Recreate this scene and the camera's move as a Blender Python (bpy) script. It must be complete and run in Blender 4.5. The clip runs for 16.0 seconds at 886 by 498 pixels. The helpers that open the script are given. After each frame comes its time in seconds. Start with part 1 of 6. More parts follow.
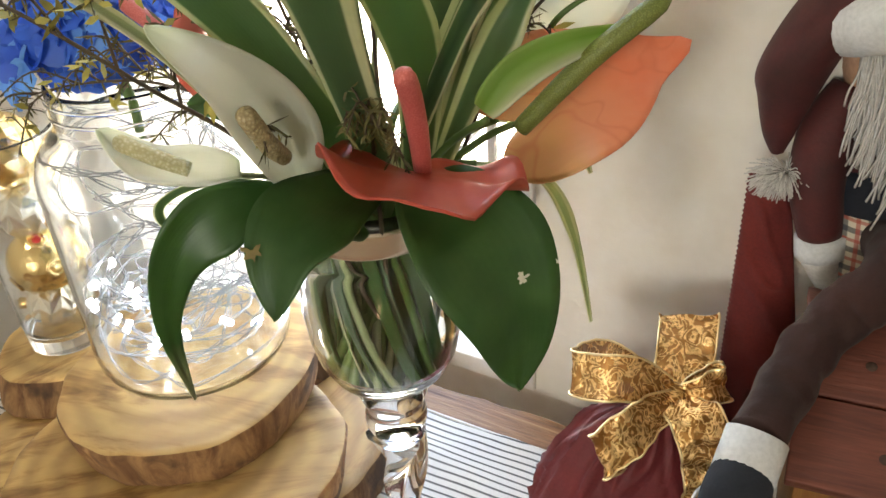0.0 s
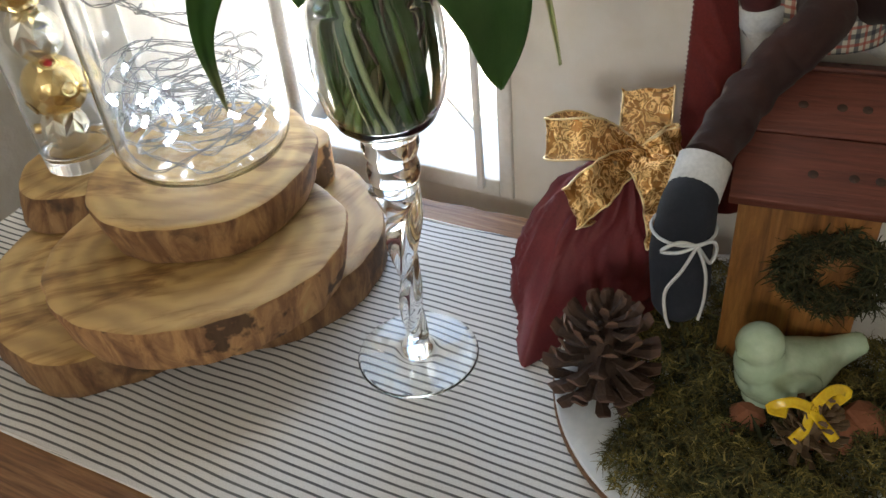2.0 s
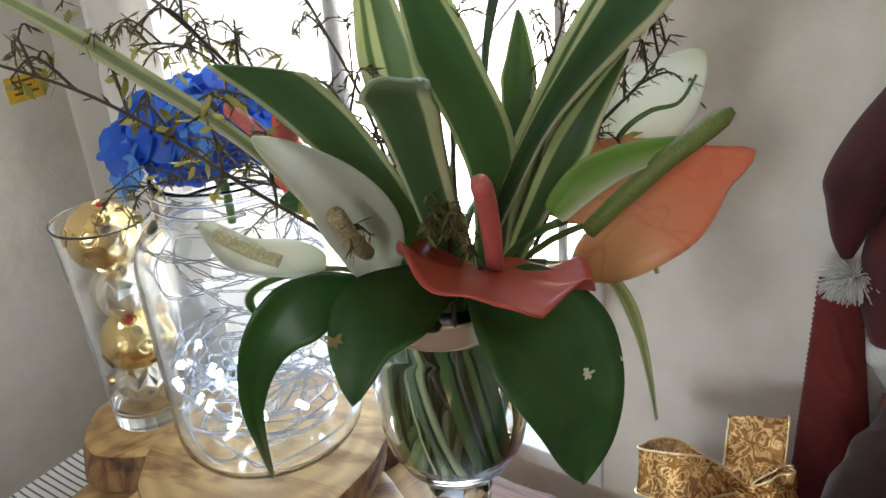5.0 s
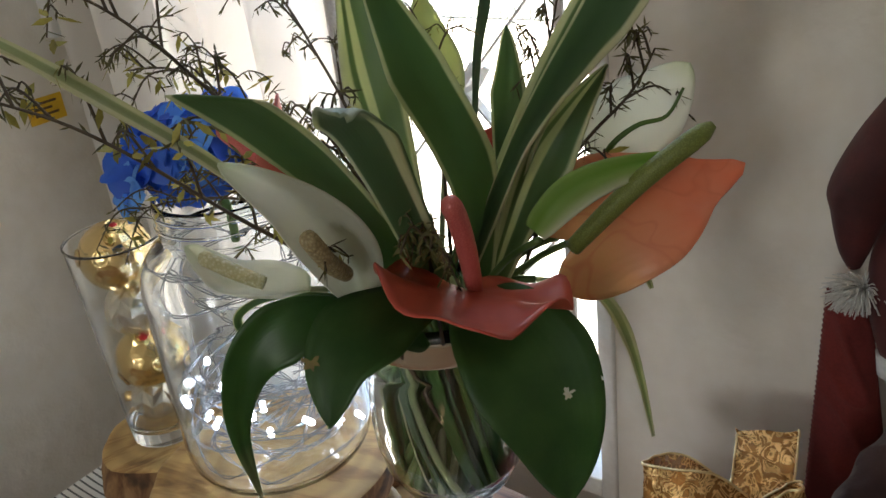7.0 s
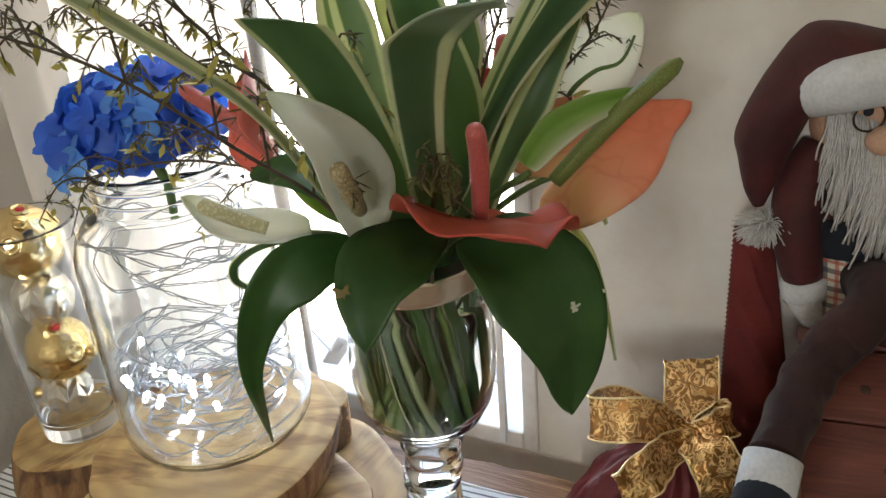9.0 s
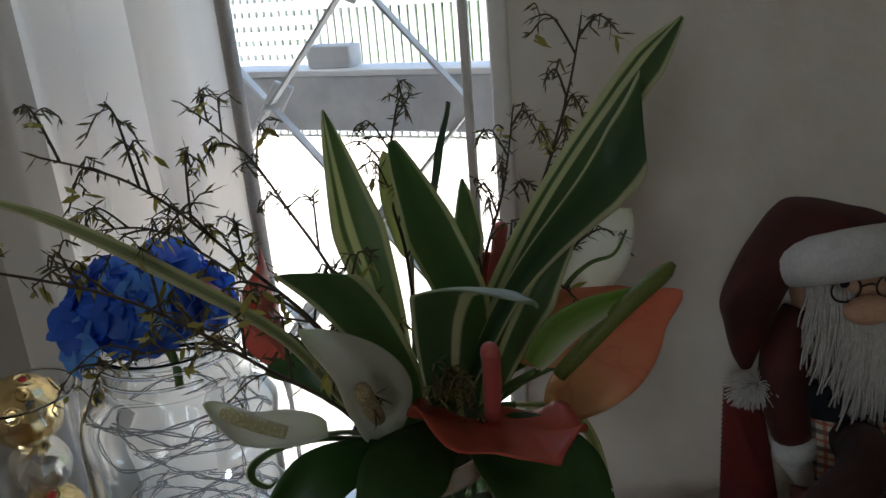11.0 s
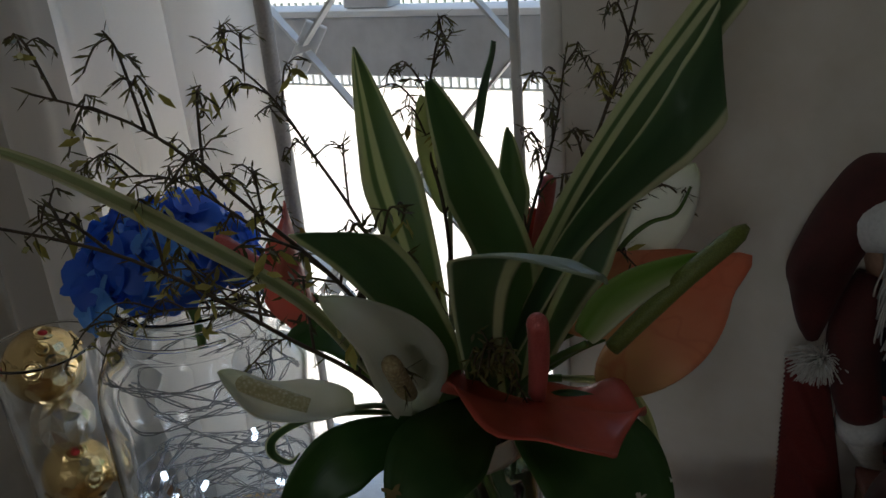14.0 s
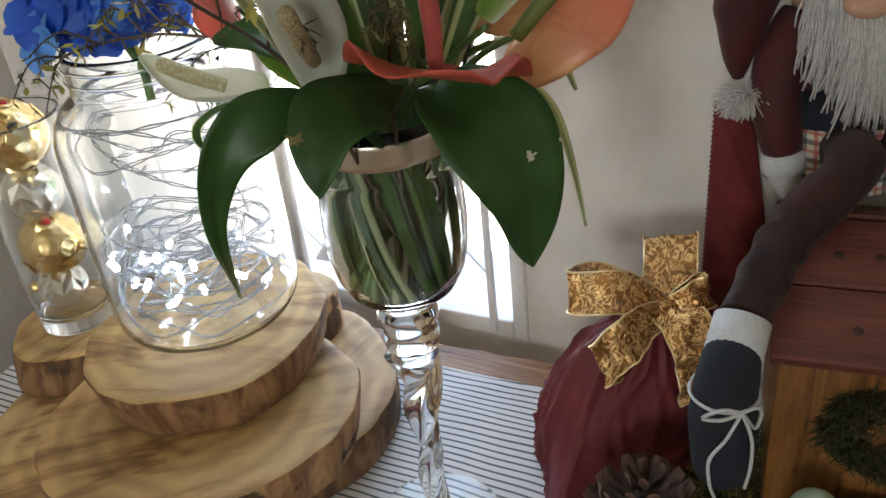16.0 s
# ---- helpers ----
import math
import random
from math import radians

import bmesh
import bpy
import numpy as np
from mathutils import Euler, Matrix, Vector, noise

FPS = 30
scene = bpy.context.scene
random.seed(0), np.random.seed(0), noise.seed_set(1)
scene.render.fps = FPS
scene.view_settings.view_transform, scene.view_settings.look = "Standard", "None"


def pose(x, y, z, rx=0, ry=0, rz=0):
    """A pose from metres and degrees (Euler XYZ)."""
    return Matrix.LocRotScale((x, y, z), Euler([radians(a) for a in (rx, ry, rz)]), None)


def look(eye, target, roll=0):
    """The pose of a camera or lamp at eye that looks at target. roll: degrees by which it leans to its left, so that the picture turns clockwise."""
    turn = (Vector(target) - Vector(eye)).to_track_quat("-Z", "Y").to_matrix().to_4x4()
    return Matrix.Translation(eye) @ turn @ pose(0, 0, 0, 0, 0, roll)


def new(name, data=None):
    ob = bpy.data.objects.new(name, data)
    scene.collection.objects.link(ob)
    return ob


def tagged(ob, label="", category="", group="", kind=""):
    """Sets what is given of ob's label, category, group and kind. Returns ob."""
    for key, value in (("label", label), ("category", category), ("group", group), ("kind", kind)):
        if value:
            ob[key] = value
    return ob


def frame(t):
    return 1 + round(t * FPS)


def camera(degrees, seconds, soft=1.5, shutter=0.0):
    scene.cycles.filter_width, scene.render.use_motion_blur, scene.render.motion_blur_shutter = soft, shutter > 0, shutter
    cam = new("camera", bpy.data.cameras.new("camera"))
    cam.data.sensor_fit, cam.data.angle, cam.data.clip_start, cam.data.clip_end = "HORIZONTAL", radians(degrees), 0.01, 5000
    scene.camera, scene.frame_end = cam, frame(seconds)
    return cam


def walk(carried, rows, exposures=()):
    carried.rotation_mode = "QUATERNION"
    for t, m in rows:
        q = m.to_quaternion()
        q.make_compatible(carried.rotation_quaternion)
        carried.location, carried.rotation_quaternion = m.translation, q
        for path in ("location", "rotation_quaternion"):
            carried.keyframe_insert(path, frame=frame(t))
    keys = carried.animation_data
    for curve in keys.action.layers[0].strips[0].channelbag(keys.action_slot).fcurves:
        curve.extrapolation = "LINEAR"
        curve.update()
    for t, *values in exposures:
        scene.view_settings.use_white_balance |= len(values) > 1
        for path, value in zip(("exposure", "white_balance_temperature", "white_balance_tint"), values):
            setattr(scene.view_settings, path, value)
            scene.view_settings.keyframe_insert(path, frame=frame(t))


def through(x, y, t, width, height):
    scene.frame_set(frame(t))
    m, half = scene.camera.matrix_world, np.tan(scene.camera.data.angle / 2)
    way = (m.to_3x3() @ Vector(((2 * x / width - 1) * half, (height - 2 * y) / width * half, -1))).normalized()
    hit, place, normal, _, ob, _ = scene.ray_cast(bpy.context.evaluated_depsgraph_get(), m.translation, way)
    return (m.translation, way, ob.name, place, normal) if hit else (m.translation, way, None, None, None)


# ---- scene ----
cam = camera(54.3, 16.0)
PATH = [
    (0, (0.061, 0.052, 0.501), (-0.079, 1.73, -0.578), -4.1),
    (0.5, (0.058, 0.014, 0.49), (-0.077, 1.688, -0.595), -5.4),
    (1, (0.054, -0.027, 0.471), (-0.053, 1.594, -0.696), -6.3),
    (1.5, (0.051, -0.053, 0.459), (-0.046, 1.509, -0.786), -6.0),
    (1.8, (0.053, -0.059, 0.46), (-0.043, 1.498, -0.792), -6.2),
    (2, (0.052, -0.058, 0.461), (-0.039, 1.518, -0.767), -5.7),
    (2.5, (0.052, -0.048, 0.477), (-0.044, 1.602, -0.649), -5.9),
    (3, (0.051, -0.029, 0.495), (-0.089, 1.691, -0.516), -5.4),
    (3.5, (0.052, -0.011, 0.504), (-0.143, 1.73, -0.461), -5.0),
    (4, (0.055, 0.011, 0.511), (-0.18, 1.773, -0.405), -4.6),
    (4.5, (0.057, 0.027, 0.514), (-0.217, 1.789, -0.392), -4.8),
    (4.7, (0.059, 0.033, 0.513), (-0.227, 1.798, -0.384), -4.7),
    (7, (0.085, 0.041, 0.515), (-0.298, 1.804, -0.348), -6.8),
    (7.3, (0.078, 0.045, 0.51), (-0.24, 1.809, -0.377), -6.7),
    (7.5, (0.073, 0.038, 0.513), (-0.171, 1.823, -0.357), -7.1),
    (8, (0.04, 0.02, 0.503), (-0.043, 1.806, -0.394), -6.2),
    (8.5, (0.023, 0.007, 0.486), (-0.005, 1.737, -0.518), -4.7),
    (8.6, (0.026, 0.001, 0.49), (-0.009, 1.727, -0.52), -4.5),
    (9, (0.017, 0.006, 0.504), (0.009, 1.797, -0.386), -4.8),
    (9.2, (0.014, 0.01, 0.51), (0.011, 1.798, -0.386), -4.4),
    (9.5, (0.007, 0.006, 0.506), (-0.002, 1.798, -0.381), -4.5),
    (10, (-0.006, 0.0, 0.518), (0.093, 1.852, -0.232), -5.4),
    (10.2, (-0.012, 0.0, 0.529), (0.103, 1.867, -0.179), -5.2),
    (12.3, (0.048, 0.021, 0.566), (0.021, 1.916, -0.072), -4.1),
    (12.5, (0.051, 0.023, 0.569), (0.063, 1.926, -0.046), -4.1),
    (12.7, (0.057, 0.025, 0.567), (0.094, 1.922, -0.064), -4.2),
    (12.9, (0.06, 0.019, 0.569), (0.089, 1.911, -0.078), -4.6),
    (13, (0.059, 0.019, 0.567), (0.093, 1.914, -0.072), -4.3),
    (13.5, (0.036, 0.028, 0.552), (0.018, 1.903, -0.145), -4.6),
    (14, (0.005, 0.046, 0.54), (-0.023, 1.892, -0.228), -4.9),
    (14.2, (-0.0, 0.05, 0.526), (-0.007, 1.891, -0.257), -3.7),
    (14.5, (0.002, 0.04, 0.522), (0.01, 1.866, -0.295), -4.4),
    (15, (0.015, 0.015, 0.505), (-0.007, 1.804, -0.388), -4.7),
    (15.5, (0.025, -0.003, 0.486), (-0.01, 1.749, -0.478), -5.1),
    (16, (0.038, -0.013, 0.476), (-0.02, 1.699, -0.557), -6.7),
]
# the clip's camera darkens as the window fills its picture
EXPOSURES = [(0, 3.64, 7300, 4), (0.5, 3.44, 7200, 4), (1.0, 3.24, 7000, 4), (1.5, 3.04, 6900, 4), (2.5, 3.04, 6800, 4), (3.2, 3.09, 6500, 4), (3.5, 3.29, 6300, 4), (4.5, 3.25, 6150, 4), (7, 2.45, 6650, 4), (7.5, 2.85, 6400, 4), (8, 2.9, 6300, 4), (8.5, 2.7, 6700, 4), (9, 3, 6800, 4), (9.5, 2.95, 6300, 4), (10.2, 2.15, 6200, 4), (12.3, 0.42, 6100, 4), (13.2, 0.47, 6150, 4), (13.6, 0.47, 6200, 4), (14.1, 0.62, 6250, 4), (14.5, 1.21, 6350, 4), (15, 2.12, 6600, 4), (16, 2.92, 6500, 4)]
walk(cam, [(t, look(eye, target, roll)) for t, eye, target, roll in PATH], EXPOSURES)


# ---- light ----
world = bpy.data.worlds.new("sky")
scene.world = world
world.use_nodes = True
wn = world.node_tree.nodes
sky = wn.new("ShaderNodeTexSky")
sky.sky_type = "NISHITA"
sky.sun_disc = False
SUN_UP, SUN_AZ = 58.0, 262.0          # degrees; azimuth clockwise from +y
sky.sun_elevation, sky.sun_rotation = radians(SUN_UP), radians(SUN_AZ)
world.node_tree.links.new(sky.outputs[0], wn["Background"].inputs[0])
wn["Background"].inputs[1].default_value = 0.15
sun = new("sun", bpy.data.lights.new("sun", "SUN"))
sun.data.energy, sun.data.angle, sun.data.color = 5.0, radians(0.5), (1.0, 0.95, 0.87)
sun_dir = Vector((math.sin(radians(SUN_AZ)) * math.cos(radians(SUN_UP)), math.cos(radians(SUN_AZ)) * math.cos(radians(SUN_UP)), math.sin(radians(SUN_UP))))
sun.matrix_basis = look(sun_dir * 6, (0, 0, 0))

# the room stands turned to the world: u runs along the window wall, v towards it
TURN = -27.0
ROOM = pose(0, 0, 0, 0, 0, TURN)


def uv(u, v, z):
    return ROOM @ Vector((u, v, z))


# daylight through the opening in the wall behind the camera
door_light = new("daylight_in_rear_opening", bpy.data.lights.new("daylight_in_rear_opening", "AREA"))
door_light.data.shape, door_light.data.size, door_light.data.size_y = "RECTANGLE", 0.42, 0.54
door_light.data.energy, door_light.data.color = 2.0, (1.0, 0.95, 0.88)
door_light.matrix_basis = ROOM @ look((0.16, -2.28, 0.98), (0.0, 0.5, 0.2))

# added lamp high in the opening: brightens the table beyond what the sky gives
window_fill = new("added_fill_in_window", bpy.data.lights.new("added_fill_in_window", "AREA"))
window_fill.data.shape, window_fill.data.size, window_fill.data.size_y = "RECTANGLE", 0.34, 0.2
window_fill.data.energy, window_fill.data.color = 0.22, (0.95, 0.97, 1.0)
window_fill.matrix_basis = ROOM @ look((-0.4, 0.64, 0.92), (-0.12, 0.3, 0.0))


# ---- building tools ----
def part(name, bm, material, parent=None, label="", smooth=True, m=None):
    me = bpy.data.meshes.new(name)
    bm.normal_update()
    bm.to_mesh(me)
    bm.free()
    if smooth:
        me.polygons.foreach_set("use_smooth", [True] * len(me.polygons))
    for one in material if isinstance(material, (list, tuple)) else [material]:
        me.materials.append(one)
    ob = new(name, me)
    if m is not None:
        ob.matrix_basis = m
    if parent:
        ob.parent = parent
    if label:
        ob["label"] = label
    return ob


def thing(name, label, category, group="", m=None, kind=""):
    ob = new(name)
    ob.empty_display_size = 0.02
    if m is not None:
        ob.matrix_basis = m
    return tagged(ob, label, category, group, kind)


def box(bm, x0, x1, y0, y1, z0, z1, bevel=0.0):
    r = bmesh.ops.create_cube(bm, size=1.0, matrix=Matrix.LocRotScale(((x0 + x1) / 2, (y0 + y1) / 2, (z0 + z1) / 2), None, (x1 - x0, y1 - y0, z1 - z0)))
    if bevel:
        es = {e for v in r["verts"] for e in v.link_edges}
        bmesh.ops.bevel(bm, geom=list(es), offset=bevel, segments=2, affect="EDGES", profile=0.6)
    return bm


def boxed(*a, **k):
    return box(bmesh.new(), *a, **k)


def lathe(profile, seg=48, wobble=None, twist=None):
    """A turned body. profile: (radius, z); ends with radius 0 close to a point."""
    bm = bmesh.new()
    rings = []
    fine = [profile[0]]
    for (ra, za), (rb, zb) in zip(profile, profile[1:]):
        k = max(1, int(math.hypot(rb - ra, zb - za) / 0.006))
        edge = [0.3 / k] if k > 1 else []
        for q in [*edge, *[i / k for i in range(1, k)], *[1 - e for e in edge], 1.0]:
            fine.append((ra + (rb - ra) * q, za + (zb - za) * q))
    for r, z in fine:
        if r < 1e-6:
            rings.append([bm.verts.new((0, 0, z))])
        else:
            ring = []
            for i in range(seg):
                a = 2 * math.pi * i / seg
                k = r * (wobble(a, z) if wobble else 1.0)
                ring.append(bm.verts.new((k * math.cos(a), k * math.sin(a), z)))
            rings.append(ring)
    for a, b in zip(rings, rings[1:]):
        for i in range(seg):
            j = (i + 1) % seg
            if len(a) == 1 and len(b) == 1:
                continue
            if len(a) == 1:
                bm.faces.new((a[0], b[j], b[i]))
            elif len(b) == 1:
                bm.faces.new((a[i], a[j], b[0]))
            else:
                bm.faces.new((a[i], a[j], b[j], b[i]))
    return bm


def spline(points, n):
    """n points along a smooth curve through the given ones."""
    p = [Vector(q) for q in points]
    if len(p) == 2:
        return [p[0].lerp(p[1], i / (n - 1)) for i in range(n)]
    out = []
    for i in range(n):
        s = i / (n - 1) * (len(p) - 1)
        k = min(int(s), len(p) - 2)
        t = s - k
        a, b, c, d = p[max(k - 1, 0)], p[k], p[k + 1], p[min(k + 2, len(p) - 1)]
        out.append(0.5 * ((2 * b) + (c - a) * t + (2 * a - 5 * b + 4 * c - d) * t * t + (3 * b - a - 3 * c + d) * t ** 3))
    return out


def tube(bm, points, radius, seg=6, n=0, mat=0):
    """A round rod along points. radius: a number, or a function of 0..1."""
    p = spline(points, n) if n else [Vector(q) for q in points]
    side = None
    rings = []
    for i, q in enumerate(p):
        t = (p[min(i + 1, len(p) - 1)] - p[max(i - 1, 0)]).normalized()
        if side is None:
            side = t.orthogonal().normalized()
        side = (side - t * side.dot(t)).normalized()
        other = t.cross(side)
        r = radius(i / (len(p) - 1)) if callable(radius) else radius
        rings.append([bm.verts.new(q + r * (math.cos(2 * math.pi * k / seg) * side + math.sin(2 * math.pi * k / seg) * other)) for k in range(seg)])
    for a, b in zip(rings, rings[1:]):
        for i in range(seg):
            bm.faces.new((a[i], a[(i + 1) % seg], b[(i + 1) % seg], b[i])).material_index = mat
    for ring, flip in ((rings[0], True), (rings[-1], False)):
        bm.faces.new(ring[::-1] if flip else ring).material_index = mat
    return bm


def strip(points, width, up, n=24, nx=8, fold=0.0, wave=0.0, thick=0.0007, seed=0.0, roll=0.0, slant=0.0):
    """A leaf along points: width(0..1) is its half width; fold lifts its sides; the map runs across (x) and along (y)."""
    bm = bmesh.new()
    lay = bm.loops.layers.uv.new("UVMap")
    p = spline(points, n)
    up = Vector(up)
    reach = sum((b - a).length for a, b in zip(p, p[1:]))
    grid, where = [], {}
    for i, q in enumerate(p):
        s = i / (n - 1)
        t = (p[min(i + 1, n - 1)] - p[max(i - 1, 0)]).normalized()
        side = t.cross(up).normalized()
        nor = side.cross(t)
        if roll:
            turn = Matrix.Rotation(roll * s, 3, t)
            side, nor = turn @ side, turn @ nor
        w = width(s)
        row = []
        for j in range(nx + 1):
            a = 2 * j / nx - 1
            ripple = wave * (noise.noise(Vector((s * 5 + seed, a * 1.3, seed))) + 0.6 * abs(a) * math.sin(9 * s + seed + (2 if a > 0 else 0)))
            back = slant * s * (1 + a) / 2 if slant > 0 else -slant * s * (1 - a) / 2
            v = bm.verts.new(q - t * (back * reach) + side * (w * a) + nor * (fold * w * abs(a) ** 1.5 + ripple))
            where[v] = (j / nx, s)
            row.append(v)
        grid.append(row)
    for a, b in zip(grid, grid[1:]):
        for j in range(nx):
            f = bm.faces.new((a[j], a[j + 1], b[j + 1], b[j]))
            for loop in f.loops:
                loop[lay].uv = where[loop.vert]
    bm.normal_update()
    bmesh.ops.solidify(bm, geom=bm.faces[:], thickness=thick)
    return bm


def heart(length, width, cup=0.0, droop=0.0, wave=0.0, notch=0.34, seed=0.0, thick=0.0009, point=0.3, rings=12, seg=56, taper=0.0):
    """A heart-shaped spathe in its own axes: tip along +x, face along +z, stalk at the origin."""
    bm = bmesh.new()
    lay = bm.loops.layers.uv.new("UVMap")
    where = {}

    def place(r, a):
        d = abs((a + math.pi) % (2 * math.pi) - math.pi)
        rad = 0.5 * (0.94 + 0.06 * math.cos(d)) - notch * math.exp(-((math.pi - d) / 0.42) ** 2) + point * 0.5 * math.exp(-(d / 0.26) ** 2)
        x, y = r * rad * math.cos(a) + 0.10, r * rad * math.sin(a)
        y *= 1 - taper * max(0.0, x) ** 1.2
        z = cup * (abs(y) * 2) ** 2 - droop * max(x, 0) ** 2 + wave * r * noise.noise(Vector((2.6 * x + seed, 2.6 * y, seed)))
        z += wave * 0.5 * r ** 3 * math.sin(6 * a + seed)
        v = bm.verts.new((x * length, y * width, z * length))
        where[v] = (y + 0.5, x)
        return v

    mid = place(0, 0)
    last = None
    for k in range(1, rings + 1):
        ring = [place(k / rings, 2 * math.pi * i / seg) for i in range(seg)]
        for i in range(seg):
            j = (i + 1) % seg
            f = bm.faces.new((mid, ring[i], ring[j]) if last is None else (last[i], ring[i], ring[j], last[j]))
            for loop in f.loops:
                loop[lay].uv = where[loop.vert]
        last = ring
    bm.normal_update()
    bmesh.ops.solidify(bm, geom=bm.faces[:], thickness=thick)
    return bm


def axes(origin, along, face):
    """A pose whose x runs along and whose z looks as near to face as may be."""
    x = Vector(along).normalized()
    z = Vector(face)
    z = (z - x * z.dot(x)).normalized()
    y = z.cross(x)
    return Matrix.Translation(origin) @ Matrix((x, y, z)).transposed().to_4x4()


# ---- materials ----
def material(name, colour=(0.5, 0.5, 0.5), rough=0.6, metal=0.0):
    m = bpy.data.materials.new(name)
    m.use_nodes = True
    b = m.node_tree.nodes["Principled BSDF"]
    b.inputs["Base Color"].default_value = (*colour, 1)
    b.inputs["Roughness"].default_value = rough
    b.inputs["Metallic"].default_value = metal
    return m


def node(m, kind, **sockets):
    nd = m.node_tree.nodes.new(kind)
    for key, value in sockets.items():
        nd.inputs[key.replace("_", " ")].default_value = value
    return nd


def wire(m, a, b):
    m.node_tree.links.new(a, b)


def bsdf(m):
    return m.node_tree.nodes["Principled BSDF"]


def ramp(m, source, stops):
    r = m.node_tree.nodes.new("ShaderNodeValToRGB")
    el = r.color_ramp.elements
    while len(el) < len(stops):
        el.new(0.5)
    for e, (at, col) in zip(el, stops):
        e.position, e.color = at, (*col, 1)
    wire(m, source, r.inputs[0])
    return r.outputs[0]


def coords(m, scale=(1, 1, 1), which="Object"):
    tc = m.node_tree.nodes.new("ShaderNodeTexCoord")
    mp = m.node_tree.nodes.new("ShaderNodeMapping")
    mp.inputs["Scale"].default_value = scale
    wire(m, tc.outputs[which], mp.inputs["Vector"])
    return mp.outputs[0]


def noisy(m, scale, detail=4.0, vector=None, rough=0.55, distortion=0.0):
    nz = node(m, "ShaderNodeTexNoise", Scale=scale, Detail=detail, Roughness=rough, Distortion=distortion)
    wire(m, vector if vector is not None else coords(m), nz.inputs["Vector"])
    return nz.outputs["Fac"]


def mixed(m, fac, a, b, mode="MIX"):
    mx = m.node_tree.nodes.new("ShaderNodeMix")
    mx.data_type, mx.blend_type = "RGBA", mode
    for s, v in ((mx.inputs["Factor"], fac), (mx.inputs["A"], a), (mx.inputs["B"], b)):
        if isinstance(v, bpy.types.NodeSocket):
            wire(m, v, s)
        else:
            s.default_value = v if isinstance(v, (int, float)) else (*v, 1)
    return mx.outputs["Result"]


def bump(m, height, strength=0.3, distance=0.001):
    bp = node(m, "ShaderNodeBump", Strength=strength, Distance=distance)
    wire(m, height, bp.inputs["Height"])
    wire(m, bp.outputs[0], bsdf(m).inputs["Normal"])


def paint(name, a, b, scale=6.0, rough=0.7, fine=90.0, relief=0.25, metal=0.0, distance=0.001):
    """Two tones at two scales, with fine relief."""
    m = material(name, a, rough, metal)
    big, small = noisy(m, scale, 5), noisy(m, fine, 4)
    col = mixed(m, ramp(m, big, [(0.35, (0, 0, 0)), (0.7, (1, 1, 1))]), a, b)
    col = mixed(m, 0.18, col, ramp(m, small, [(0.3, (0.25, 0.25, 0.25)), (0.7, (0.9, 0.9, 0.9))]), "OVERLAY")
    wire(m, col, bsdf(m).inputs["Base Color"])
    if relief:
        bump(m, small, relief, distance)
    return m


def glass(name, colour=(1, 1, 1), ior=1.47):
    m = material(name, colour, 0.0)
    bsdf(m).inputs["Transmission Weight"].default_value = 1.0
    bsdf(m).inputs["IOR"].default_value = ior
    return m


wall_paint = paint("wall_paint", (0.76, 0.72, 0.655), (0.67, 0.625, 0.56), 7.0, 0.8, 32.0, 0.7, distance=0.004)
ceiling_paint = paint("ceiling_paint", (0.82, 0.8, 0.76), (0.78, 0.76, 0.72), 4.0, 0.85)
floor_wood = paint("floor_wood", (0.22, 0.14, 0.085), (0.3, 0.2, 0.12), 9.0, 0.5)
frame_white = paint("frame_white", (0.78, 0.76, 0.73), (0.7, 0.68, 0.64), 30.0, 0.45, 200.0, 0.15)
grille_paint = paint("grille_paint", (0.82, 0.82, 0.81), (0.72, 0.72, 0.71), 30.0, 0.5)
gate_paint = paint("gate_paint", (0.6, 0.6, 0.61), (0.52, 0.52, 0.53), 8.0, 0.55, 60.0)
fence_white = paint("fence_white", (0.86, 0.86, 0.86), (0.8, 0.8, 0.8), 2.0, 0.6)
patio = paint("patio_paving", (0.72, 0.64, 0.57), (0.66, 0.57, 0.5), 1.2, 0.8, 20.0)
sill_stone = paint("sill_stone", (0.84, 0.83, 0.8), (0.78, 0.77, 0.74), 12.0, 0.7)


def curtain_cloth():
    m = paint("curtain_cloth", (0.78, 0.77, 0.76), (0.72, 0.71, 0.71), 8.0, 0.85, 700.0, 0.2)
    b = bsdf(m)
    tr = m.node_tree.nodes.new("ShaderNodeBsdfTranslucent")
    tr.inputs[0].default_value = (0.92, 0.89, 0.85, 1)
    mx = m.node_tree.nodes.new("ShaderNodeMixShader")
    mx.inputs[0].default_value = 0.7
    wire(m, b.outputs[0], mx.inputs[1])
    wire(m, tr.outputs[0], mx.inputs[2])
    wire(m, mx.outputs[0], m.node_tree.nodes["Material Output"].inputs[0])
    return m


def old_wood(name, a, b, c, scale=(2, 40, 40), rough=0.55, grain=1.0):
    m = material(name, a, rough)
    vec = coords(m, scale)
    g = noisy(m, 3.0 * grain, 8, vec, 0.65, 0.8)
    f = noisy(m, 14.0 * grain, 6, vec, 0.6)
    col = ramp(m, g, [(0.28, c), (0.5, a), (0.75, b)])
    col = mixed(m, 0.5, col, ramp(m, f, [(0.3, (0.3, 0.3, 0.3)), (0.7, (0.8, 0.8, 0.8))]), "OVERLAY")
    wire(m, col, bsdf(m).inputs["Base Color"])
    bump(m, f, 0.5, 0.0015)
    return m


table_wood = old_wood("table_wood", (0.25, 0.12, 0.055), (0.42, 0.24, 0.12), (0.06, 0.025, 0.012))


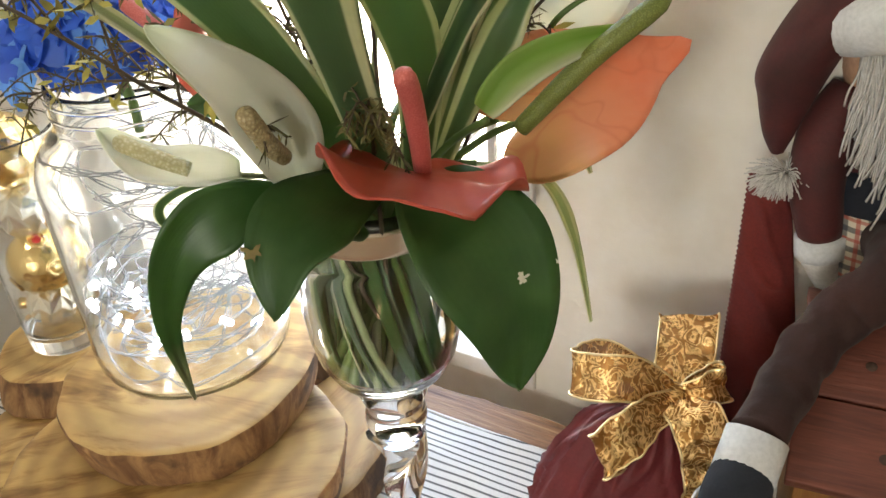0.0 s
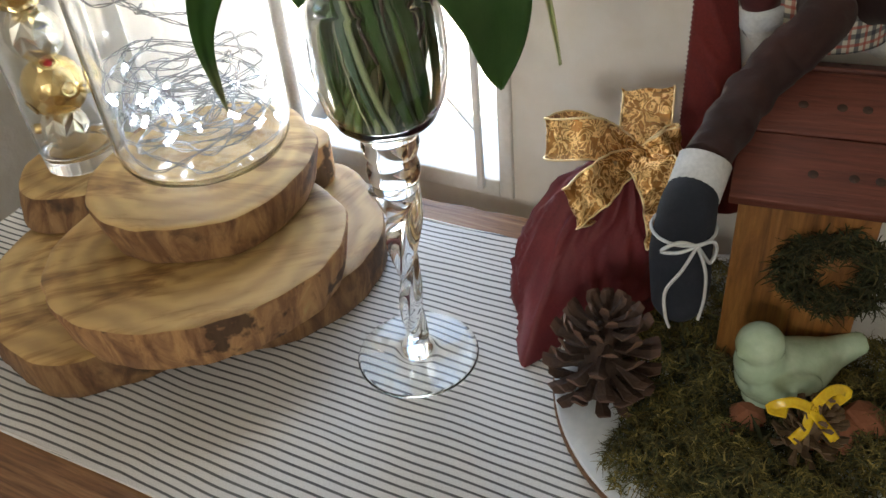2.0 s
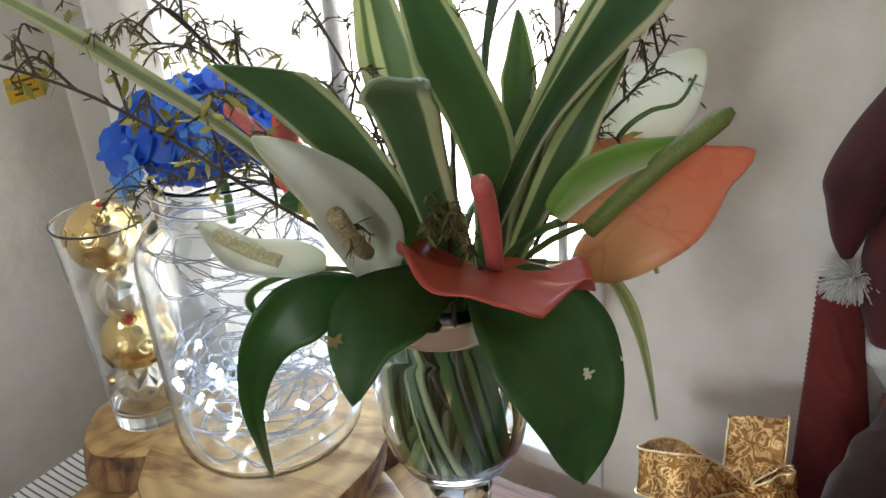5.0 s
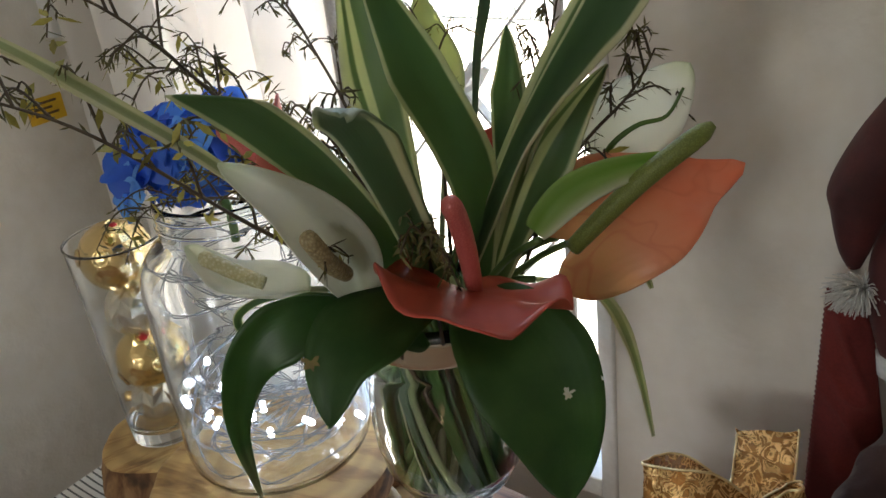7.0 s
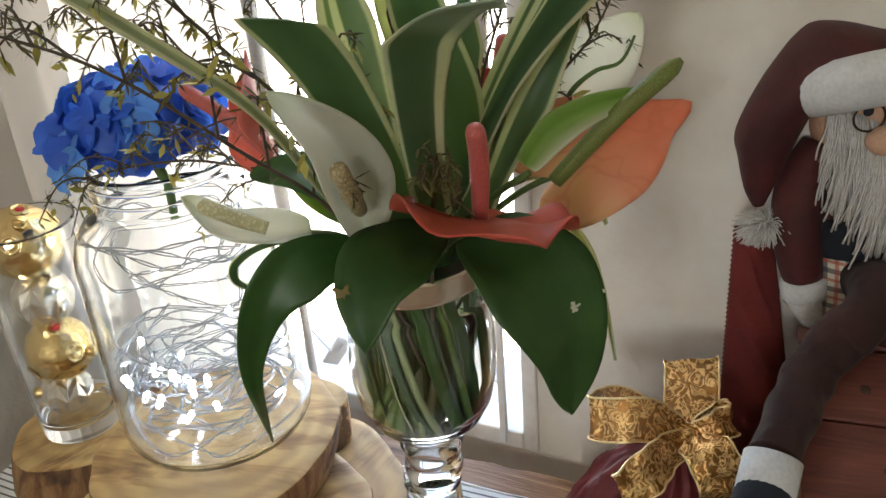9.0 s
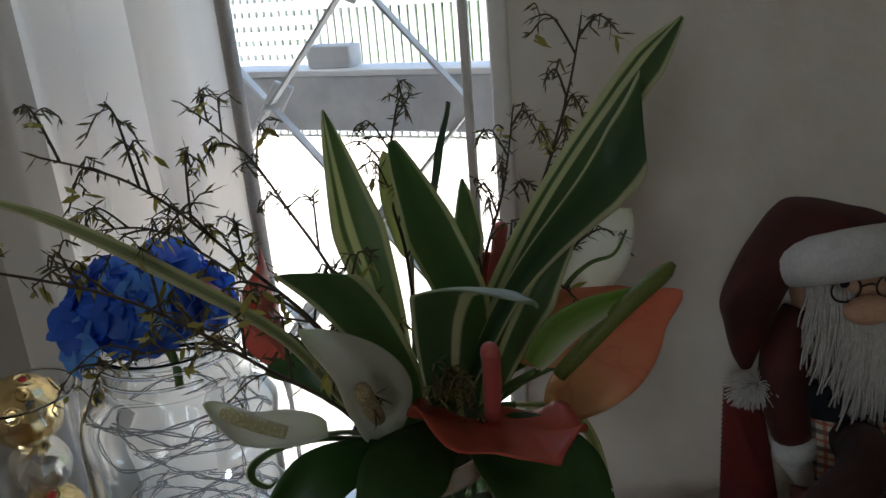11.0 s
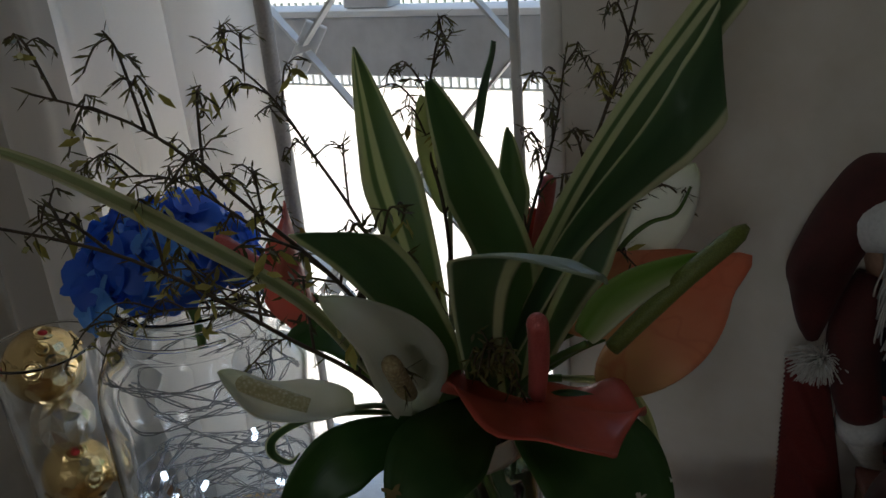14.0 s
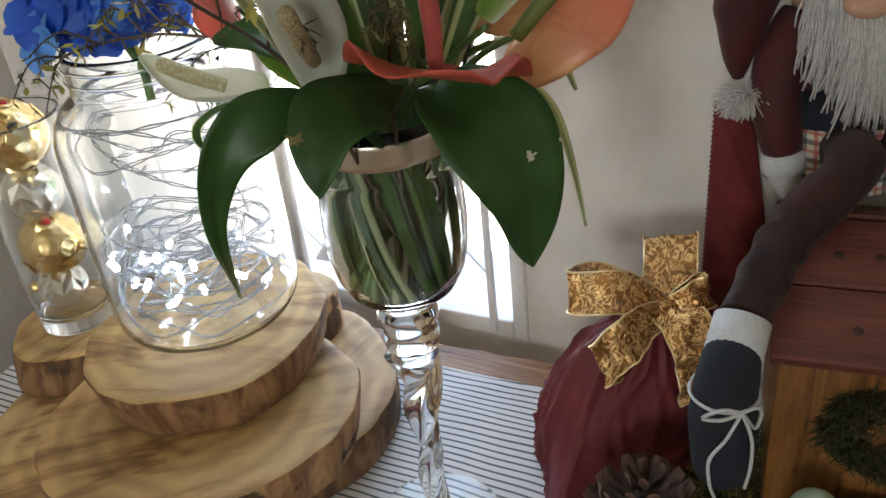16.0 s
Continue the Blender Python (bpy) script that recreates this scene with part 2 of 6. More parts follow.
def cut_wood():
    """A sanded slice: pale ground, broad brown flecks along one grain, faint rings."""
    m = material("cut_wood", (0.6, 0.42, 0.22), 0.5)
    vec = coords(m, (9, 42, 5))
    g = noisy(m, 1.2, 7, vec, 0.6, 0.6)
    blot = noisy(m, 16.0, 3)
    ring = node(m, "ShaderNodeTexWave", Scale=16.0, Distortion=5.0, Detail=3.0, Detail_Scale=1.5)
    ring.wave_type = "RINGS"
    ring.rings_direction = "Z"
    wire(m, coords(m), ring.inputs["Vector"])
    col = ramp(m, g, [(0.3, (0.14, 0.065, 0.022)), (0.41, (0.33, 0.185, 0.065)), (0.5, (0.5, 0.325, 0.13)), (0.8, (0.6, 0.42, 0.19))])
    col = mixed(m, ramp(m, blot, [(0.45, (0, 0, 0)), (0.75, (0.55, 0.55, 0.55))]), col, (0.5, 0.31, 0.14))
    col = mixed(m, 0.13, col, ring.outputs["Color"], "OVERLAY")
    wire(m, col, bsdf(m).inputs["Base Color"])
    bump(m, g, 0.12, 0.0006)
    return m


def bark(name="bark_edge", lift=1.0, stain=(0.52, 0.62)):
    m = material(name, (0.2, 0.12, 0.06), 0.8)
    vec = coords(m, (40, 40, 9))
    g = noisy(m, 1.4, 8, vec, 0.65, 0.7)
    patch = noisy(m, 26.0, 4)
    col = ramp(m, g, [(at, tuple(min(0.6, lift * v) for v in rgb)) for at, rgb in ((0.26, (0.07, 0.032, 0.017)), (0.44, (0.17, 0.085, 0.04)), (0.6, (0.32, 0.18, 0.08)), (0.8, (0.46, 0.29, 0.14)))])
    col = mixed(m, ramp(m, patch, [(stain[0], (0, 0, 0)), (stain[1], (0.85, 0.85, 0.85))]), col, (0.055, 0.032, 0.02))
    wire(m, col, bsdf(m).inputs["Base Color"])
    bump(m, g, 0.8, 0.002)
    return m


def striped_linen():
    """White linen with narrow dark stripes along the runner."""
    m = material("striped_linen", (0.75, 0.73, 0.7), 0.9)
    tc = m.node_tree.nodes.new("ShaderNodeTexCoord")
    sep = m.node_tree.nodes.new("ShaderNodeSeparateXYZ")
    wire(m, tc.outputs["UV"], sep.inputs[0])
    mul = m.node_tree.nodes.new("ShaderNodeMath")
    mul.operation = "MULTIPLY"
    mul.inputs[1].default_value = 50.0
    wire(m, sep.outputs["Y"], mul.inputs[0])
    fr = m.node_tree.nodes.new("ShaderNodeMath")
    fr.operation = "PINGPONG"
    fr.inputs[1].default_value = 0.5
    wire(m, mul.outputs[0], fr.inputs[0])
    line = ramp(m, fr.outputs[0], [(0.33, (0, 0, 0)), (0.39, (1, 1, 1))])
    tone = noisy(m, 18.0, 4)
    dark = ramp(m, tone, [(0.3, (0.1, 0.1, 0.105)), (0.7, (0.17, 0.17, 0.17))])
    col = mixed(m, line, (0.73, 0.72, 0.71), dark)
    weave = noisy(m, 900.0, 2)
    col = mixed(m, 0.35, col, ramp(m, weave, [(0.3, (0.25, 0.25, 0.25)), (0.7, (0.75, 0.75, 0.75))]), "OVERLAY")
    wire(m, col, bsdf(m).inputs["Base Color"])
    bump(m, mixed(m, 0.75, weave, noisy(m, 22.0, 3)), 0.6, 0.005)
    return m


hem_mat = paint("curtain_hem", (0.55, 0.52, 0.49), (0.47, 0.44, 0.41), 20.0, 0.9, 500.0)
pale_bark = bark("pale_stained_bark", 1.7, (0.56, 0.6))
warm_bark = bark("warm_bark", 1.25, (0.58, 0.68))
curtain_mat, cut_mat, bark_mat, linen_mat = curtain_cloth(), cut_wood(), bark(), striped_linen()
clear_glass = glass("clear_glass", (0.985, 0.995, 0.99))
water_mat = glass("water", (0.96, 0.985, 0.96), 1.33)

# ---- structure ----
WALL, TH = 0.592, 0.065                 # the window wall's inner face and thickness
WU0, WU1, WZ0, WZ1 = -0.65, -0.205, -0.012, 1.05    # the opening
RU0, RU1, RV0, RZ0, RZ1 = -0.80, 1.6, -2.3, -0.76, 1.75


def walls():
    n = tagged(new("wall_north"), "cream painted plaster wall with the window opening", "wall", kind="structure")
    n.matrix_basis = ROOM
    bm = bmesh.new()
    us, zs = [RU0 - 0.1, WU0, WU1, RU1 + 0.1], [RZ0, WZ0, WZ1, RZ1]
    for i in range(3):
        for k in range(3):
            if not (i == 1 and k == 1):
                box(bm, us[i], us[i + 1], WALL, WALL + TH, zs[k], zs[k + 1])
    bmesh.ops.remove_doubles(bm, verts=bm.verts[:], dist=1e-5)
    part("plaster", bm, wall_paint, n, smooth=False)
    w = part("wall_west", boxed(RU0 - 0.1, RU0, RV0 - 0.1, WALL, RZ0, RZ1), wall_paint, smooth=False, m=ROOM)
    tagged(w, "cream painted plaster side wall beside the curtain", "wall", kind="structure")
    e = part("wall_east", boxed(RU1, RU1 + 0.1, RV0 - 0.1, WALL, RZ0, RZ1), wall_paint, smooth=False, m=ROOM)
    tagged(e, "cream painted plaster side wall", "wall", kind="structure")
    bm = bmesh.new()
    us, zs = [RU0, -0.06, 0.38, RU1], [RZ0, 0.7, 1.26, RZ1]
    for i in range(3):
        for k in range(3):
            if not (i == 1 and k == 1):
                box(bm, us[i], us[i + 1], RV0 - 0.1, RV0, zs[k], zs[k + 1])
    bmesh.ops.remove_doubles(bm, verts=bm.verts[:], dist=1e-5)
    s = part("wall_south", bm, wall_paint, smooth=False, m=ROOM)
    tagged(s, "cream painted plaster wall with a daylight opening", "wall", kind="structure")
    c = part("ceiling", boxed(RU0 - 0.1, RU1 + 0.1, RV0 - 0.1, WALL + TH, RZ1, RZ1 + 0.1), ceiling_paint, smooth=False, m=ROOM)
    tagged(c, "white painted ceiling", "ceiling", kind="structure")
    f = part("floor", boxed(RU0 - 0.1, RU1 + 0.1, RV0 - 0.1, WALL + TH, RZ0 - 0.05, RZ0 - 0.002), floor_wood, smooth=False, m=ROOM)
    tagged(f, "brown wooden room floor", "floor", kind="structure")
    # unseen overhang, added only to limit sun and sky light at the window
    eave = part("eave", boxed(RU0 - 0.1, RU1 + 0.1, WALL + TH, WALL + TH + 0.2, RZ1 + 0.02, RZ1 + 0.1), frame_white, smooth=False, m=ROOM)
    tagged(eave, "unseen white roof eave added to limit light at the window", "eave", kind="structure")


def window():
    w = thing("window_1", "open window in a white painted wooden frame", "window", m=ROOM, kind="structure")
    t = 0.014
    v0, v1 = WALL - 0.004, WALL + 0.03
    part("frame_side", boxed(WU1 - t, WU1, v0, v1, WZ0, WZ1, bevel=0.002), frame_white, w)
    part("frame_side", boxed(WU0, WU0 + t, v0, v1, WZ0, WZ1, bevel=0.002), frame_white, w)
    part("frame_bottom", boxed(WU0 + t, WU1 - t, v0, v1, WZ0, WZ0 + 0.019, bevel=0.002), frame_white, w)
    part("frame_top", boxed(WU0 + t, WU1 - t, v0, v1, WZ1 - 0.03, WZ1, bevel=0.002), frame_white, w)
    part("window_sill", boxed(WU0, WU1, v1, WALL + TH + 0.05, WZ0 - 0.02, WZ0 + 0.012, bevel=0.003), sill_stone, w)


def grille():
    """A folding security grille: an upright flat and riveted diagonals that cross in diamonds."""
    g = thing("folding_grille", "pale grey folding metal security grille in the window", "security grille", m=ROOM)
    v = WALL - 0.012
    du, dz, z0 = 0.087, 0.0955, 0.056
    u0 = -0.232
    for u in (u0, u0 - 4.5 * du):
        part("upright", boxed(u - 0.003, u + 0.003, v - 0.007, v - 0.001, 0.004, WZ1 - 0.03, bevel=0.001), grille_paint, g)
    for i in range(4):
        for k in range(10):
            a, b = u0 - du * i, u0 - du * (i + 1)
            za, zb = (z0 + dz * k, z0 + dz * (k + 1)) if (i + k) % 2 == 0 else (z0 + dz * (k + 1), z0 + dz * k)
            d = Vector((b - a, 0, zb - za))
            m = Matrix.Translation((a, v + (0.002 if (i + k) % 2 else 0.0045), za)) @ d.to_track_quat("X", "Y").to_matrix().to_4x4()
            bm = bmesh.new()
            box(bm, 0.004, d.length - 0.004, -0.001, 0.001, -0.0042, 0.0042)
            part("lattice_flat", bm, grille_paint, g, smooth=False, m=m)
    for i in range(1, 4):
        for k in range(0, 11):
            if (i + k) % 2 == 1:
                continue
            bm = bmesh.new()
            box(bm, -0.021, 0.021, -0.002, 0.002, -0.0085, 0.0085, bevel=0.0018)
            part("joint_plate", bm, grille_paint, g, m=Matrix.Translation((u0 - du * i, v + 0.0085, z0 + dz * k)) @ Matrix.Rotation(radians(-55), 4, "Y") @ Matrix.Rotation(radians(38), 4, "X"))


def outside():
    gr = part("ground", boxed(-60, 60, WALL + TH - 0.02, 120, -0.95, -0.80), patio, smooth=False, m=ROOM)
    tagged(gr, "pale beige sunlit patio paving outside", "ground", kind="structure")
    beam = thing("gate_beam", "grey painted steel gate rail outside the window", "gate rail", m=ROOM)
    part("rail", boxed(-1.6, 1.2, 0.675, 0.705, 0.397, 0.4465, bevel=0.002), gate_paint, beam)
    # white strip on the grey rail paints its sunlit top edge
    part("lit_top_edge", boxed(-1.6, 1.2, 0.671, 0.709, 0.447, 0.4525, bevel=0.001), fence_white, beam)
    part("lock_box", boxed(-0.428, -0.384, 0.679, 0.701, 0.453, 0.4725, bevel=0.002), gate_paint, beam)
    part("gate_post", boxed(-1.64, -1.602, 0.673, 0.707, -0.8, 0.46), gate_paint, beam)
    part("gate_post", boxed(1.202, 1.24, 0.673, 0.707, -0.8, 0.46), gate_paint, beam)
    fen = thing("garden_fence", "white slatted fence with a lattice band across the patio", "fence", m=ROOM)
    V = 5.6
    bm0 = boxed(-0.021, 0.021, -0.012, 0.012, 0, 1.9)
    first = part("slat", bm0, fence_white, fen, smooth=False, m=Matrix.Translation((-6.5, V, -0.78)))
    for i in range(1, 112):
        o = new("slat", first.data)
        o.matrix_basis = Matrix.Translation((-6.5 + 0.066 * i, V, -0.78))
        o.parent = fen
    for k in range(17):
        z = -0.66 + 0.105 * k
        part("fence_rail", boxed(-6.6, -3.45 if k % 8 else 0.9, V - 0.034, V - 0.0125, z - 0.03, z + 0.03), fence_white, fen, smooth=False)
    hedge = bmesh.new()
    grid = [[hedge.verts.new((-9 + 0.16 * i, V + 0.7 + 0.16 * noise.noise(Vector((i * 0.9, k * 0.9, 3))), -0.8 + 0.16 * k)) for k in range(14)] for i in range(100)]
    for a, b in zip(grid, grid[1:]):
        for k in range(13):
            hedge.faces.new((a[k], b[k], b[k + 1], a[k + 1]))
    tagged(part("backdrop_hedge", hedge, paint("hedge_leaves", (0.05, 0.1, 0.03), (0.1, 0.17, 0.06), 4.0, 0.7, 14.0, 0.8, distance=0.05), m=ROOM), "green hedge far behind the white fence", "hedge", kind="structure")


def curtain():
    c = thing("curtain", "white cotton curtain hanging in soft folds", "curtain", m=ROOM)
    bm = bmesh.new()
    nu, nz = 120, 24
    grid = []
    for i in range(nu + 1):
        s = i / nu
        col = []
        for k in range(nz + 1):
            q = k / nz
            z = -0.6 + 2.1 * q
            u = -0.785 + 0.362 * s - 0.012 * (z - 0.4) * s + 0.006 * math.sin(3 * z)
            fold = 0.019 * math.sin(2 * math.pi * (s * 5.4 + 0.14 * math.sin(2.2 * z) + 0.2 * math.sin(9 * s))) + 0.006 * math.sin(2 * math.pi * (s * 11.3 + 0.3) + 2 * z)
            fold = fold * (1 - s ** 6) + 0.016 * s ** 6
            col.append(bm.verts.new((u, WALL - 0.05 + fold, z)))
        grid.append(col)
    for a, b in zip(grid, grid[1:]):
        for k in range(nz):
            bm.faces.new((a[k], a[k + 1], b[k + 1], b[k]))
    pts = [v.co.copy() for v in grid[-1]]
    bm.normal_update()
    bmesh.ops.solidify(bm, geom=bm.faces[:], thickness=0.0012)
    part("cloth", bm, curtain_mat, c)
    hem = bmesh.new()
    tube(hem, pts, 0.006, 8)
    part("edge_hem", hem, hem_mat, c, "thicker grey hem")
    rod = bmesh.new()
    tube(rod, [(-0.795, WALL - 0.035, 1.51), (0.1, WALL - 0.035, 1.51)], 0.011, 12)
    part("curtain_rod", rod, gate_paint, c)


def table():
    t = thing("table", "old worn wooden table with a cracked edge", "table", m=ROOM)
    bm = bmesh.new()
    n = 90
    u0, u1, v0, v1 = -0.64, 0.95, -0.09, 0.556
    # top with an uneven back edge
    vs = []
    for i in range(n + 1):
        u = u0 + (u1 - u0) * i / n
        e = 0.006 * noise.noise(Vector((u * 9, 2, 0))) + 0.003 * noise.noise(Vector((u * 40, 5, 0)))
        vs.append([bm.verts.new(p) for p in ((u, v0, -0.045), (u, v0, -0.003), (u, v0 + 0.003, -0.001), (u, v1 - 0.12, -0.001), (u, v1 - 0.006 + e, -0.001), (u, v1 + e, -0.008), (u, v1 + e * 0.5, -0.045))])
    for a, b in zip(vs, vs[1:]):
        for k in range(7):
            j = (k + 1) % 7
            bm.faces.new((a[k], b[k], b[j], a[j]))
    bm.faces.new(vs[0])
    bm.faces.new(vs[-1][::-1])
    bmesh.ops.recalc_face_normals(bm, faces=bm.faces[:])
    part("tabletop", bm, table_wood, t, smooth=False)
    for u in (-0.56, 0.87):
        for v in (-0.01, 0.44):
            part("leg", boxed(u - 0.03, u + 0.03, v - 0.03, v + 0.03, RZ0, -0.0455, bevel=0.003), table_wood, t)


def runner():
    bm = bmesh.new()
    lay = bm.loops.layers.uv.new("UVMap")
    nu, nv = 150, 60
    u0, u1, v0, v1 = -0.648, 0.62, 0.178, 0.517
    grid, where = [], {}
    for i in range(nu + 1):
        row = []
        for j in range(nv + 1):
            s, r = i / nu, j / nv
            u, v = u0 + (u1 - u0) * s, v0 + (v1 - v0) * r
            z = 0.0012 + 0.0012 * (1 + noise.noise(Vector((u * 11, v * 11, 1)))) * (0.3 + 0.7 * abs(noise.noise(Vector((u * 4, v * 4, 7)))))
            z += 0.0016 * (1 - abs(2 * noise.noise(Vector((u * 3.1 + v * 5, v * 7 - u * 2, 12))))) ** 6
            z += 0.002 * math.exp(-((v - 0.48 - 0.02 * math.sin(12 * u)) / 0.012) ** 2)
            ed = 0.004 * noise.noise(Vector((u * 6, 0, 3)))
            p = bm.verts.new((u, v + ed * (r if r > 0.5 else 1 - r), z))
            where[p] = (s, v + 0.0035 * noise.noise(Vector((u * 9, v * 9, 4))) + 0.0012 * noise.noise(Vector((u * 26, v * 26, 8))))
            row.append(p)
        grid.append(row)
    for a, b in zip(grid, grid[1:]):
        for j in range(nv):
            f = bm.faces.new((a[j], b[j], b[j + 1], a[j + 1]))
            for loop in f.loops:
                uvw = where[loop.vert]
                loop[lay].uv = (uvw[0], uvw[1] * 3)
    bm.normal_update()
    r = thing("table_runner", "", "", m=ROOM)
    part("cloth", bm, linen_mat, r)
    for v in (v0 + 0.001, v1 - 0.001):
        hem = bmesh.new()
        tube(hem, [(u0 + 0.004 + (u1 - u0 - 0.008) * k / 60, v + 0.004 * noise.noise(Vector(((u0 + (u1 - u0) * k / 60) * 6, 0, 3))), 0.0016) for k in range(61)], 0.0013, 6)
        part("hem", hem, frame_white, r, "folded white hem")
    tagged(r, "white linen table runner with thin grey stripes, slightly creased", "table runner")


walls()
window()
grille()
outside()
curtain()
table()
runner()


# ---- wood slices ----
def slice_of_wood(name, label, x, y, z, rx, ry, h, turn, seed, lean=0.0, lobe=0.0, skin=None):
    t = thing(name, label, "wood slice", "stacked wood slices", pose(x, y, z, 0, 0, turn))
    n = 96

    def rad(a):
        return 1 + lobe * math.exp(-((a - 0.95) / 0.42) ** 2) + 0.10 * noise.noise(Vector((1.3 * math.cos(a) + seed, 1.3 * math.sin(a), seed))) + 0.025 * noise.noise(Vector((5 * math.cos(a), 5 * math.sin(a), seed + 4)))

    def ring(bm, k, zz, rough=0.0):
        out = []
        for i in range(n):
            a = 2 * math.pi * i / n
            q = k * rad(a) + rough * noise.noise(Vector((14 * math.cos(a), 14 * math.sin(a), zz * 60 + seed)))
            out.append(bm.verts.new((rx * q * math.cos(a), ry * q * math.sin(a), zz)))
        return out

    def join(bm, rings):
        for a, b in zip(rings, rings[1:]):
            for i in range(n):
                bm.faces.new((a[i], a[(i + 1) % n], b[(i + 1) % n], b[i]))

    body = bmesh.new()
    rows = [ring(body, 0.95, 0.0005), ring(body, 0.985, 0.003, 0.01), ring(body, 0.995 + lean * 0.3, h * 0.3, 0.016), ring(body, 1.0 + lean * 0.6, h * 0.6, 0.016), ring(body, 1.0 + lean, h - 0.004, 0.008), ring(body, 0.99 + lean, h - 0.0012)]
    join(body, rows)
    body.faces.new(rows[0][::-1])
    part("bark", body, skin or bark_mat, t)
    top = bmesh.new()
    rows = [ring(top, k + lean, zz) for k, zz in ((0.99, h - 0.0013), (0.975, h - 0.0003), (0.93, h), (0.5, h), (0.1, h))]
    join(top, rows)
    top.faces.new(rows[-1])
    part("cut_face", top, cut_mat, t, "sanded pale wood face with brown grain")
    return t


slice_of_wood("wood_slice", "large round wood slice with a bark edge, lying on the cloth", -0.253, 0.487, 0.003, 0.098, 0.109, 0.0382, 20, 1.7)
slice_of_wood("wood_slice", "pale round wood slice at the back of the stack", -0.128, 0.522, 0.003, 0.107, 0.098, 0.039, 60, 5.2)
slice_of_wood("wood_slice", "thick oval wood slice with dark stained bark in mid-stack", -0.157, 0.453, 0.0425, 0.1035, 0.0935, 0.0435, 12, 9.4, 0.06, skin=pale_bark)
slice_of_wood("wood_slice", "upper wood slice that carries the glass jar", -0.156, 0.502, 0.0865, 0.0765, 0.0845, 0.0385, -15, 14.1, 0.085, lobe=0.03, skin=warm_bark)
slice_of_wood("wood_slice", "small pale wood slice tucked behind the upper slice", -0.113, 0.592, 0.0422, 0.036, 0.034, 0.042, 10, 31.2, skin=pale_bark)
slice_of_wood("wood_slice", "small wood slice under the tall glass vase", -0.298, 0.592, 0.0418, 0.062, 0.06, 0.034, 40, 21.3, -0.12)


# ---- glass ----
def no_shadow(ob):
    ob.visible_shadow = False
    return ob


def jar():
    j = thing("glass_jar", "large clear glass jar filled with a wire light string", "jar", m=pose(-0.156, 0.522, 0.1255))
    R = 0.0675
    out = [(0, 0.001), (0.045, 0.001), (0.055, 0.0), (0.0625, 0.003), (0.066, 0.010), (R, 0.02), (R, 0.06), (R, 0.138), (0.0665, 0.148), (0.063, 0.159), (0.056, 0.168), (0.0495, 0.1735), (0.047, 0.177), (0.047, 0.19), (0.0468, 0.198), (0.0468, 0.2015), (0.0455, 0.203)]
    inn = [(0.0437, 0.2015), (0.0437, 0.178), (0.047, 0.171), (0.0535, 0.1645), (0.0605, 0.1565), (0.064, 0.147), (0.0648, 0.138), (0.0648, 0.06), (0.0648, 0.02), (0.0637, 0.0115), (0.0605, 0.0055), (0.053, 0.0031), (0.03, 0.003), (0, 0.003)]
    no_shadow(part("glass_body", lathe(out + inn, 72), clear_glass, j))
    for k in range(2):
        bm = bmesh.new()
        z = 0.184 + 0.0085 * k
        tube(bm, [(0.0474 * math.cos(a), 0.0474 * math.sin(a), z + 0.004 * a / 6.28) for a in [0.1 * q + 2.4 * k for q in range(54)]], 0.0011, 8)
        no_shadow(part("thread_ridge", bm, clear_glass, j, "glass screw thread"))
    return j


def vase():
    v = thing("glass_vase", "tall flared clear glass vase holding ornaments", "vase", m=pose(-0.296, 0.597, 0.077))
    prof = [(0, 0.0), (0.027, 0.0), (0.0305, 0.002), (0.032, 0.02), (0.0338, 0.08), (0.036, 0.14), (0.0382, 0.182), (0.0385, 0.1835), (0.0375, 0.184), (0.0345, 0.14), (0.0322, 0.08), (0.0303, 0.022), (0.027, 0.014), (0, 0.013)]
    no_shadow(part("glass_body", lathe(prof, 56), clear_glass, v))
    bm = bmesh.new()
    tube(bm, [(0.038 * math.cos(a), 0.038 * math.sin(a), 0.184) for a in [2 * math.pi * k / 60 for k in range(61)]], 0.0009, 8)
    no_shadow(part("rim_bead", bm, clear_glass, v, "fire-polished glass rim"))


